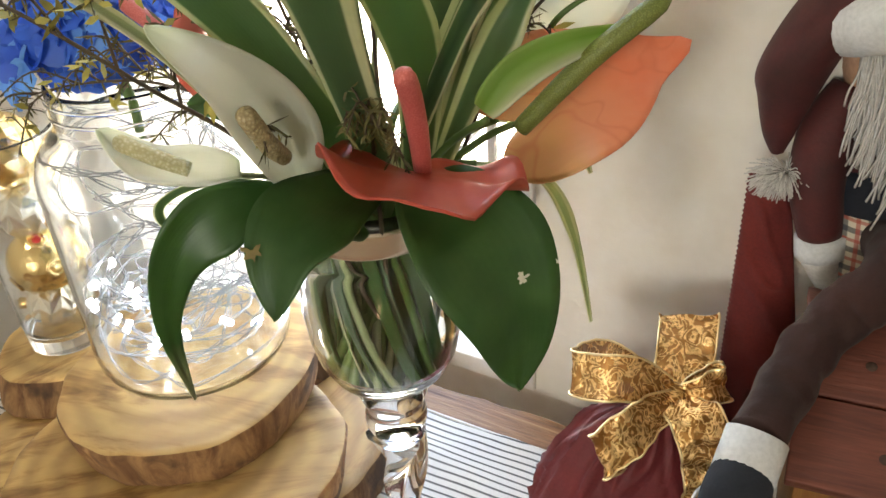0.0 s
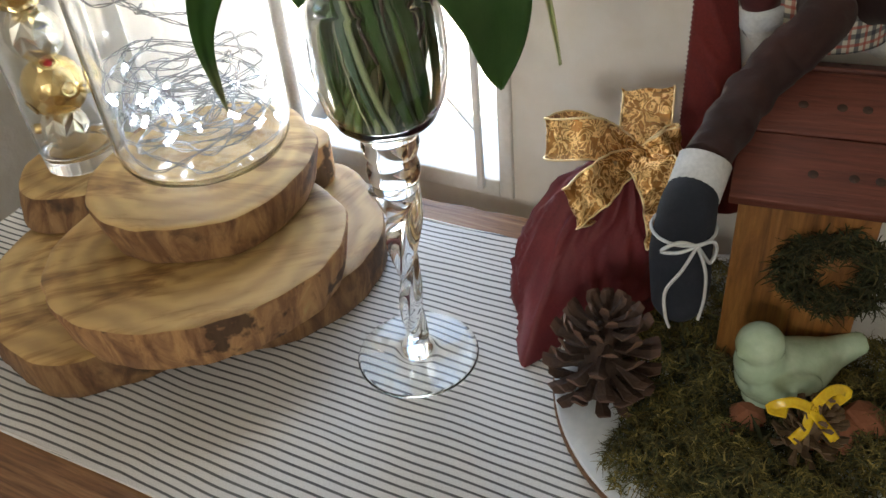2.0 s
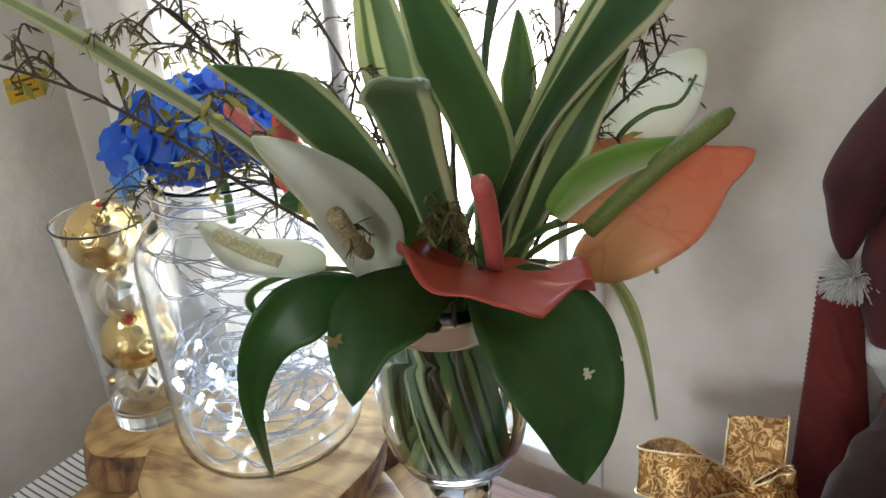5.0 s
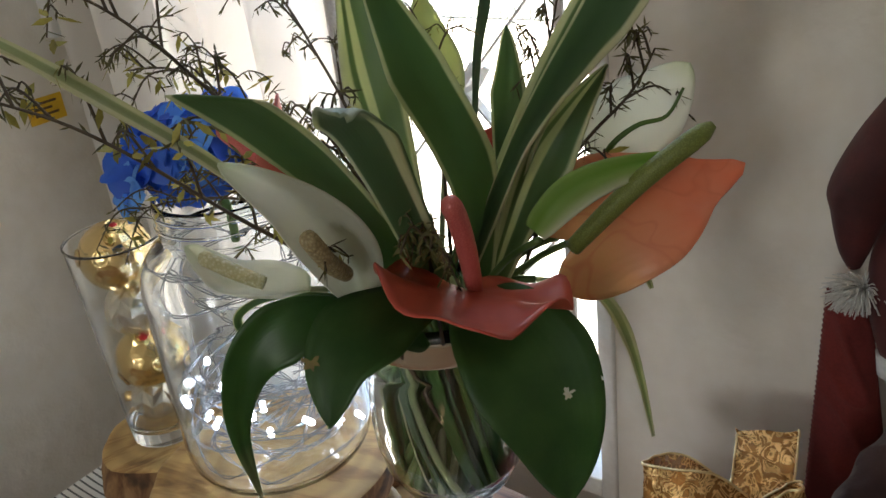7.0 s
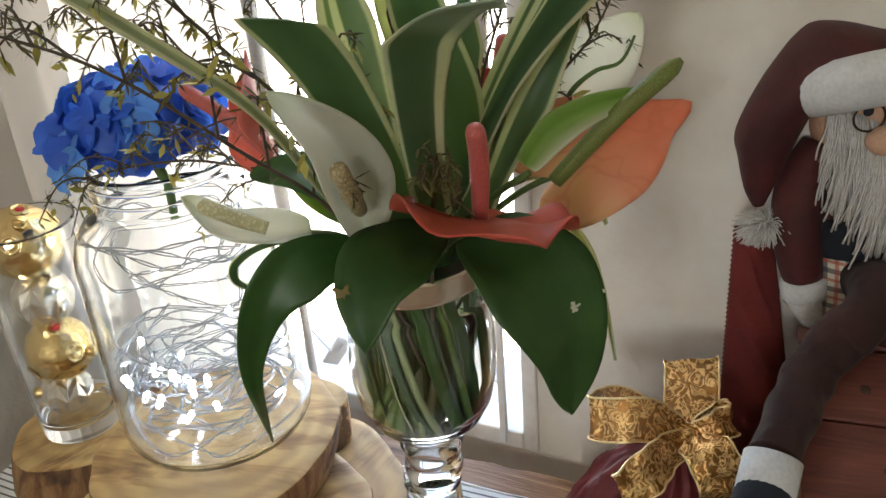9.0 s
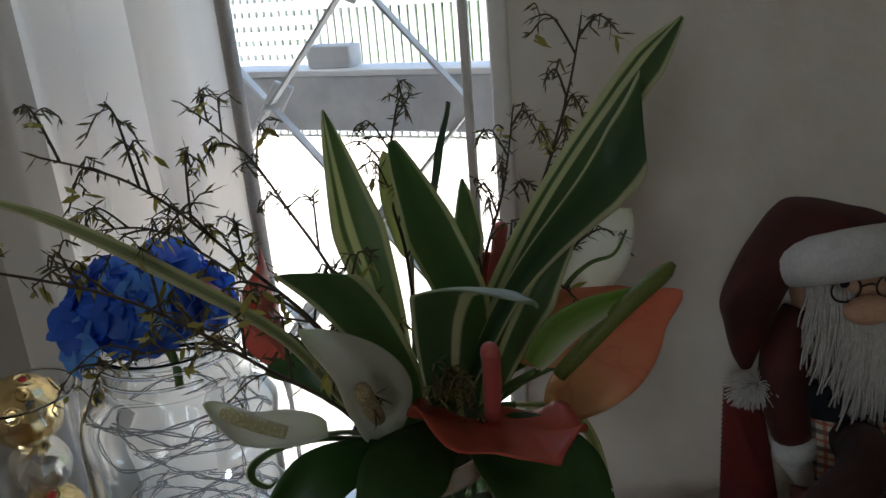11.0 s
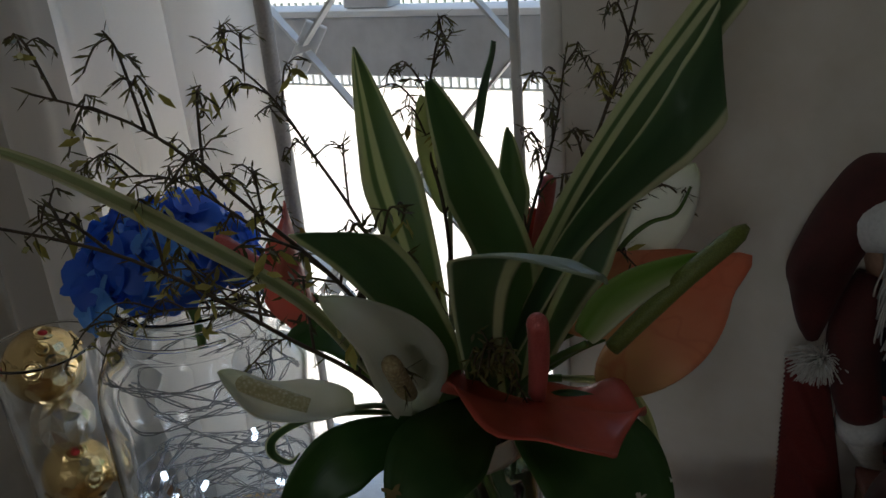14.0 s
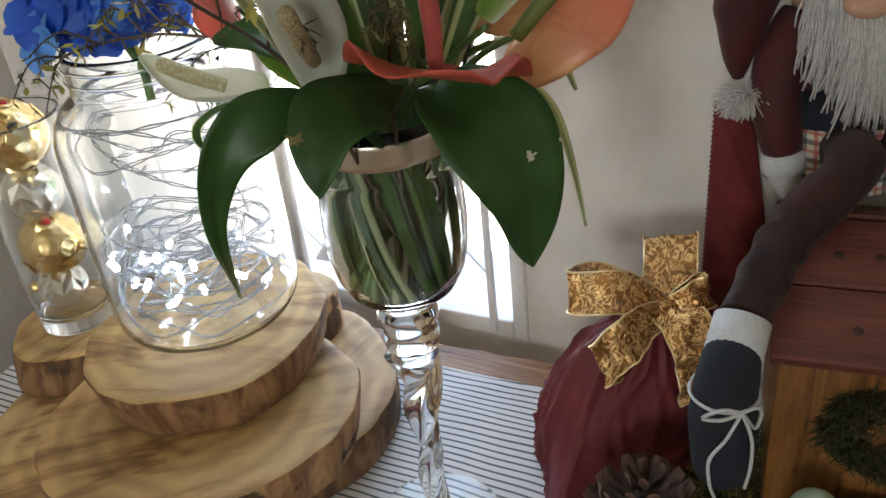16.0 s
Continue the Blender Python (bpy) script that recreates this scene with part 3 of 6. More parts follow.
def goblet():
    g = thing("goblet", "tall clear glass goblet with a twisted stem, used as a vase", "goblet", m=pose(-0.0005, 0.402, 0.0045))
    foot = [(0, 0.0), (0.03, 0.0), (0.0445, 0.0008), (0.0452, 0.0016), (0.0445, 0.0026), (0.03, 0.0038), (0.016, 0.0062), (0.011, 0.011), (0.0085, 0.018), (0, 0.018)]
    no_shadow(part("foot", lathe(foot, 72), clear_glass, g))
    stem = bmesh.new()
    seg, rings = 24, []
    for i in range(50):
        q = i / 49
        z = 0.0185 + q * 0.131
        r0 = 0.0066 + 0.0082 * max(0, (q - 0.45) / 0.55) ** 1.3 + 0.001 * (1 - q)
        tw = 5.2 * q
        rings.append([stem.verts.new(((r0 * (1 + 0.28 * math.cos(3 * (2 * math.pi * k / seg)))) * math.cos(2 * math.pi * k / seg + tw), (r0 * (1 + 0.28 * math.cos(3 * (2 * math.pi * k / seg)))) * math.sin(2 * math.pi * k / seg + tw), z)) for k in range(seg)])
    for a, b in zip(rings, rings[1:]):
        for k in range(seg):
            stem.faces.new((a[k], a[(k + 1) % seg], b[(k + 1) % seg], b[k]))
    stem.faces.new(rings[0][::-1])
    stem.faces.new(rings[-1])
    no_shadow(part("twisted_stem", stem, clear_glass, g))
    bulbs = [(0, 0.150), (0.0145, 0.150), (0.0155, 0.153), (0.0150, 0.156), (0.0165, 0.160), (0.0172, 0.165), (0.0165, 0.170), (0.0152, 0.1735), (0.0172, 0.178), (0.0187, 0.183), (0.0180, 0.189), (0.0165, 0.1925)]
    bowl = [*bulbs, (0.019, 0.1942), (0.024, 0.1965), (0.031, 0.203), (0.0365, 0.214), (0.0395, 0.229), (0.0403, 0.243), (0.0396, 0.258), (0.0380, 0.272), (0.0364, 0.286), (0.0358, 0.298), (0.0360, 0.309)]
    inn = [(0.0347, 0.309), (0.0344, 0.298), (0.0350, 0.286), (0.0366, 0.272), (0.0382, 0.258), (0.0387, 0.243), (0.0379, 0.229), (0.0348, 0.2145), (0.0290, 0.2045), (0.022, 0.199), (0.012, 0.1965), (0, 0.196)]
    no_shadow(part("bowl", lathe(bowl + inn, 72), clear_glass, g))
    wat = [(0, 0.1966), (0.012, 0.1971), (0.0217, 0.1996), (0.0285, 0.205), (0.0343, 0.215), (0.0374, 0.2292), (0.0382, 0.243), (0.0377, 0.258), (0.0362, 0.272), (0.0357, 0.2765), (0.034, 0.2778), (0, 0.2778)]
    no_shadow(part("water", lathe(wat, 56), water_mat, g, "clear water"))
    band = lathe([(0.0364, 0.2895), (0.0367, 0.2905), (0.0364, 0.3025), (0.0361, 0.303)], 64)
    part("rim_band", band, material("silvered_rim", (0.72, 0.64, 0.54), 0.25, 0.85), g, "silvered band below the rim")


jar()
vase()
goblet()


# ---- plant materials ----
def leafy(name, build, rough=0.4, through_colour=(0.2, 0.35, 0.05), through=0.25, relief=0.3):
    """A leaf or petal: build(m, x, y, nz) gives its colour from the map across, along and a noise."""
    m = material(name, (0.1, 0.2, 0.05), rough)
    tc = m.node_tree.nodes.new("ShaderNodeTexCoord")
    sep = m.node_tree.nodes.new("ShaderNodeSeparateXYZ")
    nz = noisy(m, 55.0, 5)
    wob = node(m, "ShaderNodeTexNoise", Scale=3.0, Detail=3.0)
    wire(m, tc.outputs["UV"], wob.inputs["Vector"])
    add = m.node_tree.nodes.new("ShaderNodeMixRGB")
    add.inputs[0].default_value = 0.035
    wire(m, tc.outputs["UV"], add.inputs[1])
    wire(m, wob.outputs["Color"], add.inputs[2])
    wire(m, add.outputs[0], sep.inputs[0])
    col = build(m, sep.outputs["X"], sep.outputs["Y"], nz)
    wire(m, col, bsdf(m).inputs["Base Color"])
    vein = node(m, "ShaderNodeTexWave", Scale=5.0, Distortion=3.0, Detail=2.0)
    wire(m, tc.outputs["UV"], vein.inputs["Vector"])
    bump(m, mixed(m, 0.12, nz, vein.outputs["Color"]), relief, 0.0008)
    tr = m.node_tree.nodes.new("ShaderNodeBsdfTranslucent")
    wire(m, mixed(m, 0.6, col, through_colour), tr.inputs[0])
    mx = m.node_tree.nodes.new("ShaderNodeMixShader")
    mx.inputs[0].default_value = through
    wire(m, bsdf(m).outputs[0], mx.inputs[1])
    wire(m, tr.outputs[0], mx.inputs[2])
    wire(m, mx.outputs[0], m.node_tree.nodes["Material Output"].inputs[0])
    return m


def tones(a, b):
    return lambda m, x, y, nz: mixed(m, ramp(m, nz, [(0.3, (0, 0, 0)), (0.7, (1, 1, 1))]), a, b)


def bands(stops, dirt=(0.09, 0.16, 0.05)):
    def build(m, x, y, nz):
        col = ramp(m, x, stops)
        fine = node(m, "ShaderNodeTexWave", Scale=28.0, Distortion=0.6, Detail=1.0)
        cm = m.node_tree.nodes.new("ShaderNodeCombineXYZ")
        wire(m, x, cm.inputs[0])
        wire(m, cm.outputs[0], fine.inputs["Vector"])
        col = mixed(m, 0.12, col, fine.outputs["Color"], "OVERLAY")
        return mixed(m, ramp(m, nz, [(0.55, (0, 0, 0)), (0.8, (0.3, 0.3, 0.3))]), col, dirt)
    return build


CREAM, GREEN, DEEP = (0.74, 0.73, 0.5), (0.08, 0.155, 0.075), (0.045, 0.105, 0.055)
leaf_dark = leafy("dark_leaf", tones((0.03, 0.088, 0.022), (0.06, 0.14, 0.036)), 0.47, (0.16, 0.34, 0.04), 0.34)
leaf_edged = leafy("cream_edged_leaf", bands([(0.0, CREAM), (0.07, CREAM), (0.1, GREEN), (0.45, DEEP), (0.86, GREEN), (0.9, CREAM), (1.0, CREAM)]), 0.38, (0.36, 0.48, 0.18), 0.48)
leaf_striped = leafy("cream_striped_leaf", bands([(0.0, CREAM), (0.16, CREAM), (0.2, GREEN), (0.27, GREEN), (0.3, CREAM), (0.42, CREAM), (0.46, DEEP), (0.84, GREEN), (0.9, CREAM), (1.0, CREAM)]), 0.38, (0.46, 0.55, 0.24), 0.52)
leaf_grass = leafy("pale_striped_grass", bands([(0.0, CREAM), (0.22, CREAM), (0.3, (0.42, 0.47, 0.27)), (0.68, (0.36, 0.43, 0.24)), (0.78, CREAM), (1.0, CREAM)]), 0.45, (0.42, 0.5, 0.2), 0.42)
leaf_grey = leafy("grey_green_leaf", tones((0.09, 0.17, 0.1), (0.14, 0.22, 0.15)), 0.35, (0.2, 0.34, 0.12), 0.3)
def folded(stops):
    face = bands(stops)
    return lambda m, x, y, nz: mixed(m, ramp(m, y, [(0.6, (0, 0, 0)), (0.68, (0.85, 0.85, 0.85))]), face(m, x, y, nz), (0.3, 0.36, 0.28))


leaf_fold = leafy("grey_edged_leaf", folded([(0.0, CREAM), (0.07, CREAM), (0.11, (0.07, 0.13, 0.07)), (0.6, (0.06, 0.12, 0.06)), (0.75, (0.09, 0.15, 0.08)), (0.79, CREAM), (0.93, CREAM), (0.97, GREEN), (1.0, GREEN)]), 0.45, (0.4, 0.52, 0.25), 0.42)
pale_red = leafy("pale_red_spathe", tones((0.62, 0.16, 0.12), (0.7, 0.22, 0.17)), 0.4, (0.85, 0.25, 0.16), 0.35, 0.6)
red_spathe = leafy("red_spathe", tones((0.5, 0.075, 0.05), (0.6, 0.12, 0.08)), 0.38, (0.8, 0.12, 0.05), 0.15, 0.6)


def coral(m, x, y, nz):
    base = ramp(m, y, [(0.0, (0.72, 0.42, 0.18)), (0.2, (0.76, 0.31, 0.16)), (0.45, (0.78, 0.24, 0.13)), (0.9, (0.74, 0.19, 0.1))])
    blush = mixed(m, ramp(m, nz, [(0.4, (0, 0, 0)), (0.75, (0.5, 0.5, 0.5))]), base, (0.8, 0.36, 0.24))
    vec = m.node_tree.nodes.new("ShaderNodeCombineXYZ")
    wire(m, x, vec.inputs[0])
    wire(m, y, vec.inputs[1])
    lines = node(m, "ShaderNodeTexNoise", Scale=3.2, Detail=1.0, Distortion=0.6)
    wire(m, vec.outputs[0], lines.inputs["Vector"])
    return mixed(m, ramp(m, lines.outputs["Fac"], [(0.47, (0, 0, 0)), (0.5, (0.4, 0.4, 0.4)), (0.53, (0, 0, 0))]), blush, (0.62, 0.17, 0.09))


coral_spathe = leafy("coral_spathe", coral, 0.35, (0.85, 0.3, 0.1), 0.22, 0.7)


def green_fade(m, x, y, nz):
    return ramp(m, x, [(0.0, (0.28, 0.42, 0.12)), (0.3, (0.17, 0.33, 0.05)), (0.62, (0.3, 0.45, 0.13)), (0.82, (0.52, 0.58, 0.34)), (1.0, (0.68, 0.68, 0.56))])


green_spathe = leafy("green_spathe", green_fade, 0.35, (0.45, 0.6, 0.15), 0.38)


def ivory(m, x, y, nz):
    col = ramp(m, y, [(0.0, (0.55, 0.6, 0.4)), (0.18, (0.82, 0.83, 0.76)), (0.8, (0.86, 0.86, 0.82)), (1.0, (0.64, 0.7, 0.46))])
    return mixed(m, ramp(m, nz, [(0.5, (0, 0, 0)), (0.8, (0.25, 0.25, 0.25))]), col, (0.62, 0.64, 0.52))


white_spathe = leafy("white_spathe", ivory, 0.4, (0.85, 0.86, 0.74), 0.58)
bud_spathe = leafy("pale_bud", tones((0.5, 0.56, 0.28), (0.62, 0.64, 0.4)), 0.45, (0.7, 0.74, 0.36), 0.48)


def rough_spike(name, a, b, scale=900.0, strength=0.6):
    m = material(name, a, 0.45)
    v = node(m, "ShaderNodeTexVoronoi", Scale=scale)
    wire(m, coords(m), v.inputs["Vector"])
    wire(m, mixed(m, ramp(m, v.outputs["Distance"], [(0.1, (0, 0, 0)), (0.6, (1, 1, 1))]), a, b), bsdf(m).inputs["Base Color"])
    bump(m, v.outputs["Distance"], strength, 0.0007)
    return m


spike_pink = rough_spike("pink_spadix", (0.6, 0.17, 0.15), (0.5, 0.11, 0.1), 1400, 0.25)
spike_green = rough_spike("green_spadix", (0.2, 0.23, 0.05), (0.13, 0.16, 0.03), 1400, 0.3)
spike_cream = rough_spike("cream_spadix", (0.66, 0.62, 0.42), (0.48, 0.44, 0.24), 700, 0.8)
spike_brown = rough_spike("fading_spadix", (0.5, 0.42, 0.25), (0.33, 0.26, 0.14), 700, 0.9)
stalk_mat = leafy("green_stalk", tones((0.06, 0.13, 0.03), (0.12, 0.2, 0.05)), 0.4, (0.2, 0.35, 0.05), 0.1)
stalk_pale = leafy("pale_stalk", tones((0.3, 0.38, 0.2), (0.42, 0.46, 0.28)), 0.4, (0.4, 0.5, 0.2), 0.15)
twig_mat = paint("twig_bark", (0.055, 0.038, 0.025), (0.09, 0.065, 0.035), 60.0, 0.7, 300.0)
twig_leaf = paint("twig_needles", (0.06, 0.06, 0.02), (0.17, 0.15, 0.045), 50.0, 0.6, 300.0, 0.0)
twig_bud = paint("twig_buds", (0.42, 0.38, 0.08), (0.3, 0.27, 0.07), 60.0, 0.6, 300.0, 0.0)


def blue_petals():
    def build(m, x, y, nz):
        info = m.node_tree.nodes.new("ShaderNodeObjectInfo")
        col = ramp(m, info.outputs["Random"], [(0.0, (0.012, 0.035, 0.36)), (0.45, (0.03, 0.12, 0.66)), (0.8, (0.07, 0.26, 0.82)), (1.0, (0.2, 0.5, 0.9))])
        return mixed(m, ramp(m, nz, [(0.4, (0, 0, 0)), (0.75, (0.6, 0.6, 0.6))]), col, (0.06, 0.22, 0.72))
    return leafy("blue_petal", build, 0.5, (0.08, 0.26, 0.9), 0.34)


blue_mat = blue_petals()

MOUTH = Vector((0.0, 0.402, 0.3))


def stalk(owner, end, mat=None, r=0.0022, seed=0, name="stalk"):
    """A stalk from deep in the goblet up to a flower or leaf."""
    rnd = random.Random(seed)
    e = Vector(end)
    side = Vector((e.x - MOUTH.x, e.y - MOUTH.y, 0))
    d = side.normalized() if side.length > 1e-4 else Vector((0, -1, 0))
    a = rnd.uniform(-0.5, 0.5)
    foot = MOUTH + Vector((-d.x * 0.014 + 0.012 * math.sin(7 * a), -d.y * 0.014 + 0.01 * math.cos(9 * a), -0.095))
    neck = MOUTH + Vector((d.x * 0.018 + 0.006 * a, d.y * 0.018, 0.0))
    bm = bmesh.new()
    tube(bm, [foot, neck, neck.lerp(e, 0.55) + Vector((0, 0, 0.008)), e], lambda s: r * (1 - 0.25 * s), 8, 18)
    return part(name, bm, mat or stalk_mat, owner)


def spike(owner, points, r, mat, n=16):
    bm = bmesh.new()
    tube(bm, points, lambda s: r * (0.8 + 0.35 * s if s < 0.4 else 0.94) * (1 if s < 0.86 else max(0.25, math.sqrt(max(0.0, 1 - ((s - 0.86) / 0.15) ** 2)))), 14, n)
    return part("spadix", bm, mat, owner)


def anthurium(label, base, tip, face, length, width, spathe, spadix_pts, spadix_r, spadix_mat, seed, **kw):
    t = thing("anthurium", label, "anthurium flower", "flowers in the goblet")
    base = Vector(base)
    m = axes(base, Vector(tip) - base, face)
    bm = heart(length, width, seed=seed, **kw)
    bmesh.ops.transform(bm, matrix=m, verts=bm.verts[:])
    part("spathe", bm, spathe, t)
    if spadix_pts:
        spike(t, spadix_pts, spadix_r, spadix_mat)
    stalk(t, base - m.to_3x3().col[2] * 0.002, stalk_mat, 0.0021, seed)
    return t


anthurium("glossy red anthurium with a pink spadix", (0.0305, 0.335, 0.3535), (0.046, 0.262, 0.3755), (0.17, 0.24, 1.0), 0.0865, 0.081, red_spathe,
          [(0.032, 0.335, 0.352), (0.0325, 0.325, 0.373), (0.032, 0.316, 0.391), (0.0308, 0.3082, 0.4025)], 0.0042, spike_pink, 3, cup=0.075, droop=0.0, wave=0.07, point=0.46, notch=0.28)
anthurium("large coral orange anthurium seen face on", (0.076, 0.391, 0.3495), (0.1435, 0.4155, 0.3715), (-0.02, -0.68, 0.73), 0.095, 0.071, coral_spathe,
          None, 0, None, 11, cup=0.05, droop=0.02, wave=0.05, point=0.4, notch=0.27, taper=0.3)
anthurium("coral red anthurium turned edge on at the back", (-0.066, 0.418, 0.3665), (-0.0765, 0.437, 0.409), (-0.9, -0.35, 0.1), 0.063, 0.052, pale_red,
          [(-0.067, 0.414, 0.363), (-0.088, 0.427, 0.3785), (-0.111, 0.4395, 0.392)], 0.0042, spike_pink, 23, cup=0.3, wave=0.05, point=0.3)
anthurium("small red anthurium behind the striped leaves", (0.049, 0.482, 0.352), (0.02, 0.478, 0.366), (0.1, -0.8, 0.6), 0.05, 0.045, red_spathe,
          [(0.049, 0.48, 0.354), (0.054, 0.481, 0.375), (0.058, 0.482, 0.396)], 0.0045, spike_pink, 31, cup=0.2, wave=0.05)


def green_flower():
    t = thing("anthurium", "green anthurium with a folded spathe and long green spadix", "anthurium flower", "flowers in the goblet")
    bm = strip([(0.055, 0.359, 0.3655), (0.068, 0.365, 0.3775), (0.087, 0.37, 0.3855), (0.1165, 0.378, 0.39)], lambda s: 0.0076 * math.sin(math.pi * min(1, 0.1 + 0.9 * s)) ** 0.7 * (1.15 - 0.5 * s) + 0.0004, (-0.2, -0.9, 0.45), 26, 10, 0.5, 0.0012, seed=2.0)
    part("spathe", bm, green_spathe, t)
    spike(t, [(0.069, 0.372, 0.352), (0.0845, 0.37, 0.3695), (0.1, 0.37, 0.3845), (0.125, 0.3735, 0.403)], 0.0047, spike_green)
    stalk(t, (0.056, 0.36, 0.362), stalk_mat, 0.002, 8)


green_flower()


def peace_lily(label, pts, half, up, fold, spadix_pts, r, mat, seed, leafmat=white_spathe, power=0.75):
    t = thing("peace_lily", label, "white flower", "flowers in the goblet")
    bm = strip(pts, lambda s: half * math.sin(math.pi * min(1.0, 0.06 + 0.94 * s)) ** power * (1.15 - 0.35 * s) + 0.0003, up, 26, 10, fold, 0.0008, seed=seed)
    part("spathe", bm, leafmat, t)
    if spadix_pts:
        spike(t, spadix_pts, r, mat)
    stalk(t, pts[0], stalk_pale, 0.0017, int(seed * 10))


peace_lily("large white peace lily with a browning spadix", [(-0.0165, 0.343, 0.346), (-0.0165, 0.327, 0.378), (-0.0225, 0.307, 0.405), (-0.037, 0.284, 0.428)], 0.0136, (0.3, -0.9, -0.1), 0.6,
           [(-0.0165, 0.3265, 0.3655), (-0.0175, 0.3135, 0.377), (-0.0205, 0.3025, 0.394)], 0.0039, spike_brown, 1.2, power=0.85)
peace_lily("white peace lily lying level with a cream spadix", [(-0.041, 0.348, 0.3475), (-0.06, 0.347, 0.3455), (-0.079, 0.347, 0.3505), (-0.0935, 0.3495, 0.3685)], 0.0128, (0.0, -0.16, 1.0), 0.7,
           [(-0.0585, 0.3425, 0.3535), (-0.072, 0.343, 0.3595), (-0.086, 0.345, 0.366)], 0.0037, spike_cream, 4.4)
peace_lily("white peace lily standing upright with a curved stalk", [(0.081, 0.436, 0.367), (0.091, 0.438, 0.38), (0.108, 0.439, 0.394), (0.121, 0.437, 0.411)], 0.0205, (-0.2, -1.0, 0.2), 0.25,
           None, 0, None, 7.7)
peace_lily("pale green closed flower bud at the back", [(0.004, 0.468, 0.385), (0.003, 0.47, 0.405), (-0.002, 0.47, 0.425), (-0.006, 0.47, 0.447)], 0.0105, (0.1, -1.0, 0.3), 0.5, None, 0, None, 9.1, bud_spathe)


def lily_front_stalk():
    """The green midrib stalk that curves before the upright lily."""
    t = thing("flower_stalk", "thin curved green stalk before a white lily", "stalk", "flowers in the goblet")
    bm = bmesh.new()
    tube(bm, [(0.079, 0.428, 0.362), (0.086, 0.427, 0.377), (0.098, 0.428, 0.386), (0.111, 0.43, 0.389), (0.1185, 0.4325, 0.401)], lambda s: 0.0017 * (1 - 0.6 * s), 8, 22)
    part("stem", bm, stalk_mat, t)
    stalk(t, (0.079, 0.428, 0.362), stalk_mat, 0.0017, 77)


lily_front_stalk()


def blade(name, label, cat, pts, half, up, mat, fold=0.25, wave=0.0012, seed=0.0, shape=None, root=True, n=30, roll=0.0, stalk_mat_=None, slant=0.0):
    t = thing(name, label, cat, "leaves in the goblet")
    shape = shape or (lambda s: min(1.0, 0.26 + 1.2 * s) * (1.0 if s < 0.58 else max(0.02, 1 - ((s - 0.58) / 0.42) ** 1.08)))
    part("leaf_blade", strip(pts, lambda s: half * shape(s) + 0.0002, up, n, 10, fold, wave, seed=seed, roll=roll, slant=slant), mat, t)
    if root:
        stalk(t, pts[0], stalk_mat_ or stalk_mat, 0.0024, int(seed * 7) + 3)
    return t


def pale_tip(m, x, y, nz):
    body = mixed(m, ramp(m, nz, [(0.3, (0, 0, 0)), (0.7, (1, 1, 1))]), (0.022, 0.075, 0.016), (0.045, 0.125, 0.024))
    return mixed(m, ramp(m, y, [(0.8, (0, 0, 0)), (0.97, (1, 1, 1))]), body, (0.4, 0.4, 0.22))


leaf_tip = leafy("pale_tipped_leaf", pale_tip, 0.4, (0.2, 0.36, 0.08), 0.3)


def cut(s):
    """A blade cut straight across at its end."""
    return min(1.0, 0.45 + 1.3 * s)


V = "variegated_leaf"
blade(V, "upright striped dracaena leaf with cream bands", "leaf", [(-0.002, 0.402, 0.29), (-0.011, 0.408, 0.37), (-0.024, 0.425, 0.43), (-0.033, 0.438, 0.478)], 0.0138, (0.2, -1, 0.1), leaf_striped, 0.2, seed=1.0)
blade(V, "upright dark green leaf with a cream edge, cut at its tip", "leaf", [(0.02, 0.39, 0.3), (0.0285, 0.381, 0.378), (0.0125, 0.362, 0.437), (0.0005, 0.349, 0.478)], 0.0115, (0.1, -1, 0.1), leaf_edged, 0.2, seed=2.0, shape=lambda s: min(1.0, 0.35 + 1.6 * s) * (1.0 if s < 0.66 else max(0.12, 1 - (s - 0.66) / 0.34 * 0.88)))
blade(V, "long dark green leaf leaning out, cut slantwise at its end", "leaf", [(0.021, 0.388, 0.335), (0.05, 0.37, 0.4), (0.082, 0.343, 0.452), (0.1, 0.343, 0.476), (0.113, 0.352, 0.492)], 0.0106, (-0.55, -0.85, 0.5), leaf_edged, 0.12, seed=3.0, roll=0.25, shape=lambda s: 0.25 + 0.75 * min(1.0, s / 0.7), slant=0.2)
blade(V, "narrow striped leaf behind the long one", "leaf", [(0.03, 0.4, 0.35), (0.062, 0.388, 0.42), (0.1, 0.376, 0.48), (0.129, 0.378, 0.514)], 0.0085, (-0.55, -0.85, 0.3), leaf_striped, 0.15, seed=3.6, shape=lambda s: 1.0 if s < 0.8 else max(0.06, 1 - (s - 0.8) / 0.2))
blade(V, "short striped leaf below the long one", "leaf", [(0.026, 0.39, 0.31), (0.046, 0.388, 0.36), (0.064, 0.387, 0.395), (0.085, 0.389, 0.425)], 0.0125, (-0.3, -1, 0.15), leaf_striped, 0.2, seed=4.0)
blade(V, "narrow green leaf at the back", "leaf", [(0.03, 0.44, 0.32), (0.034, 0.455, 0.37), (0.0365, 0.466, 0.4), (0.0365, 0.474, 0.426)], 0.0092, (0.0, -1, 0.1), leaf_edged, 0.35, seed=5.0)
blade(V, "thin dark leaf edge standing at the back", "leaf", [(0.012, 0.46, 0.33), (0.018, 0.48, 0.4), (0.024, 0.49, 0.435), (0.033, 0.496, 0.466)], 0.0042, (0.9, -0.4, 0.0), leaf_grey, 0.2, seed=6.0, shape=cut)
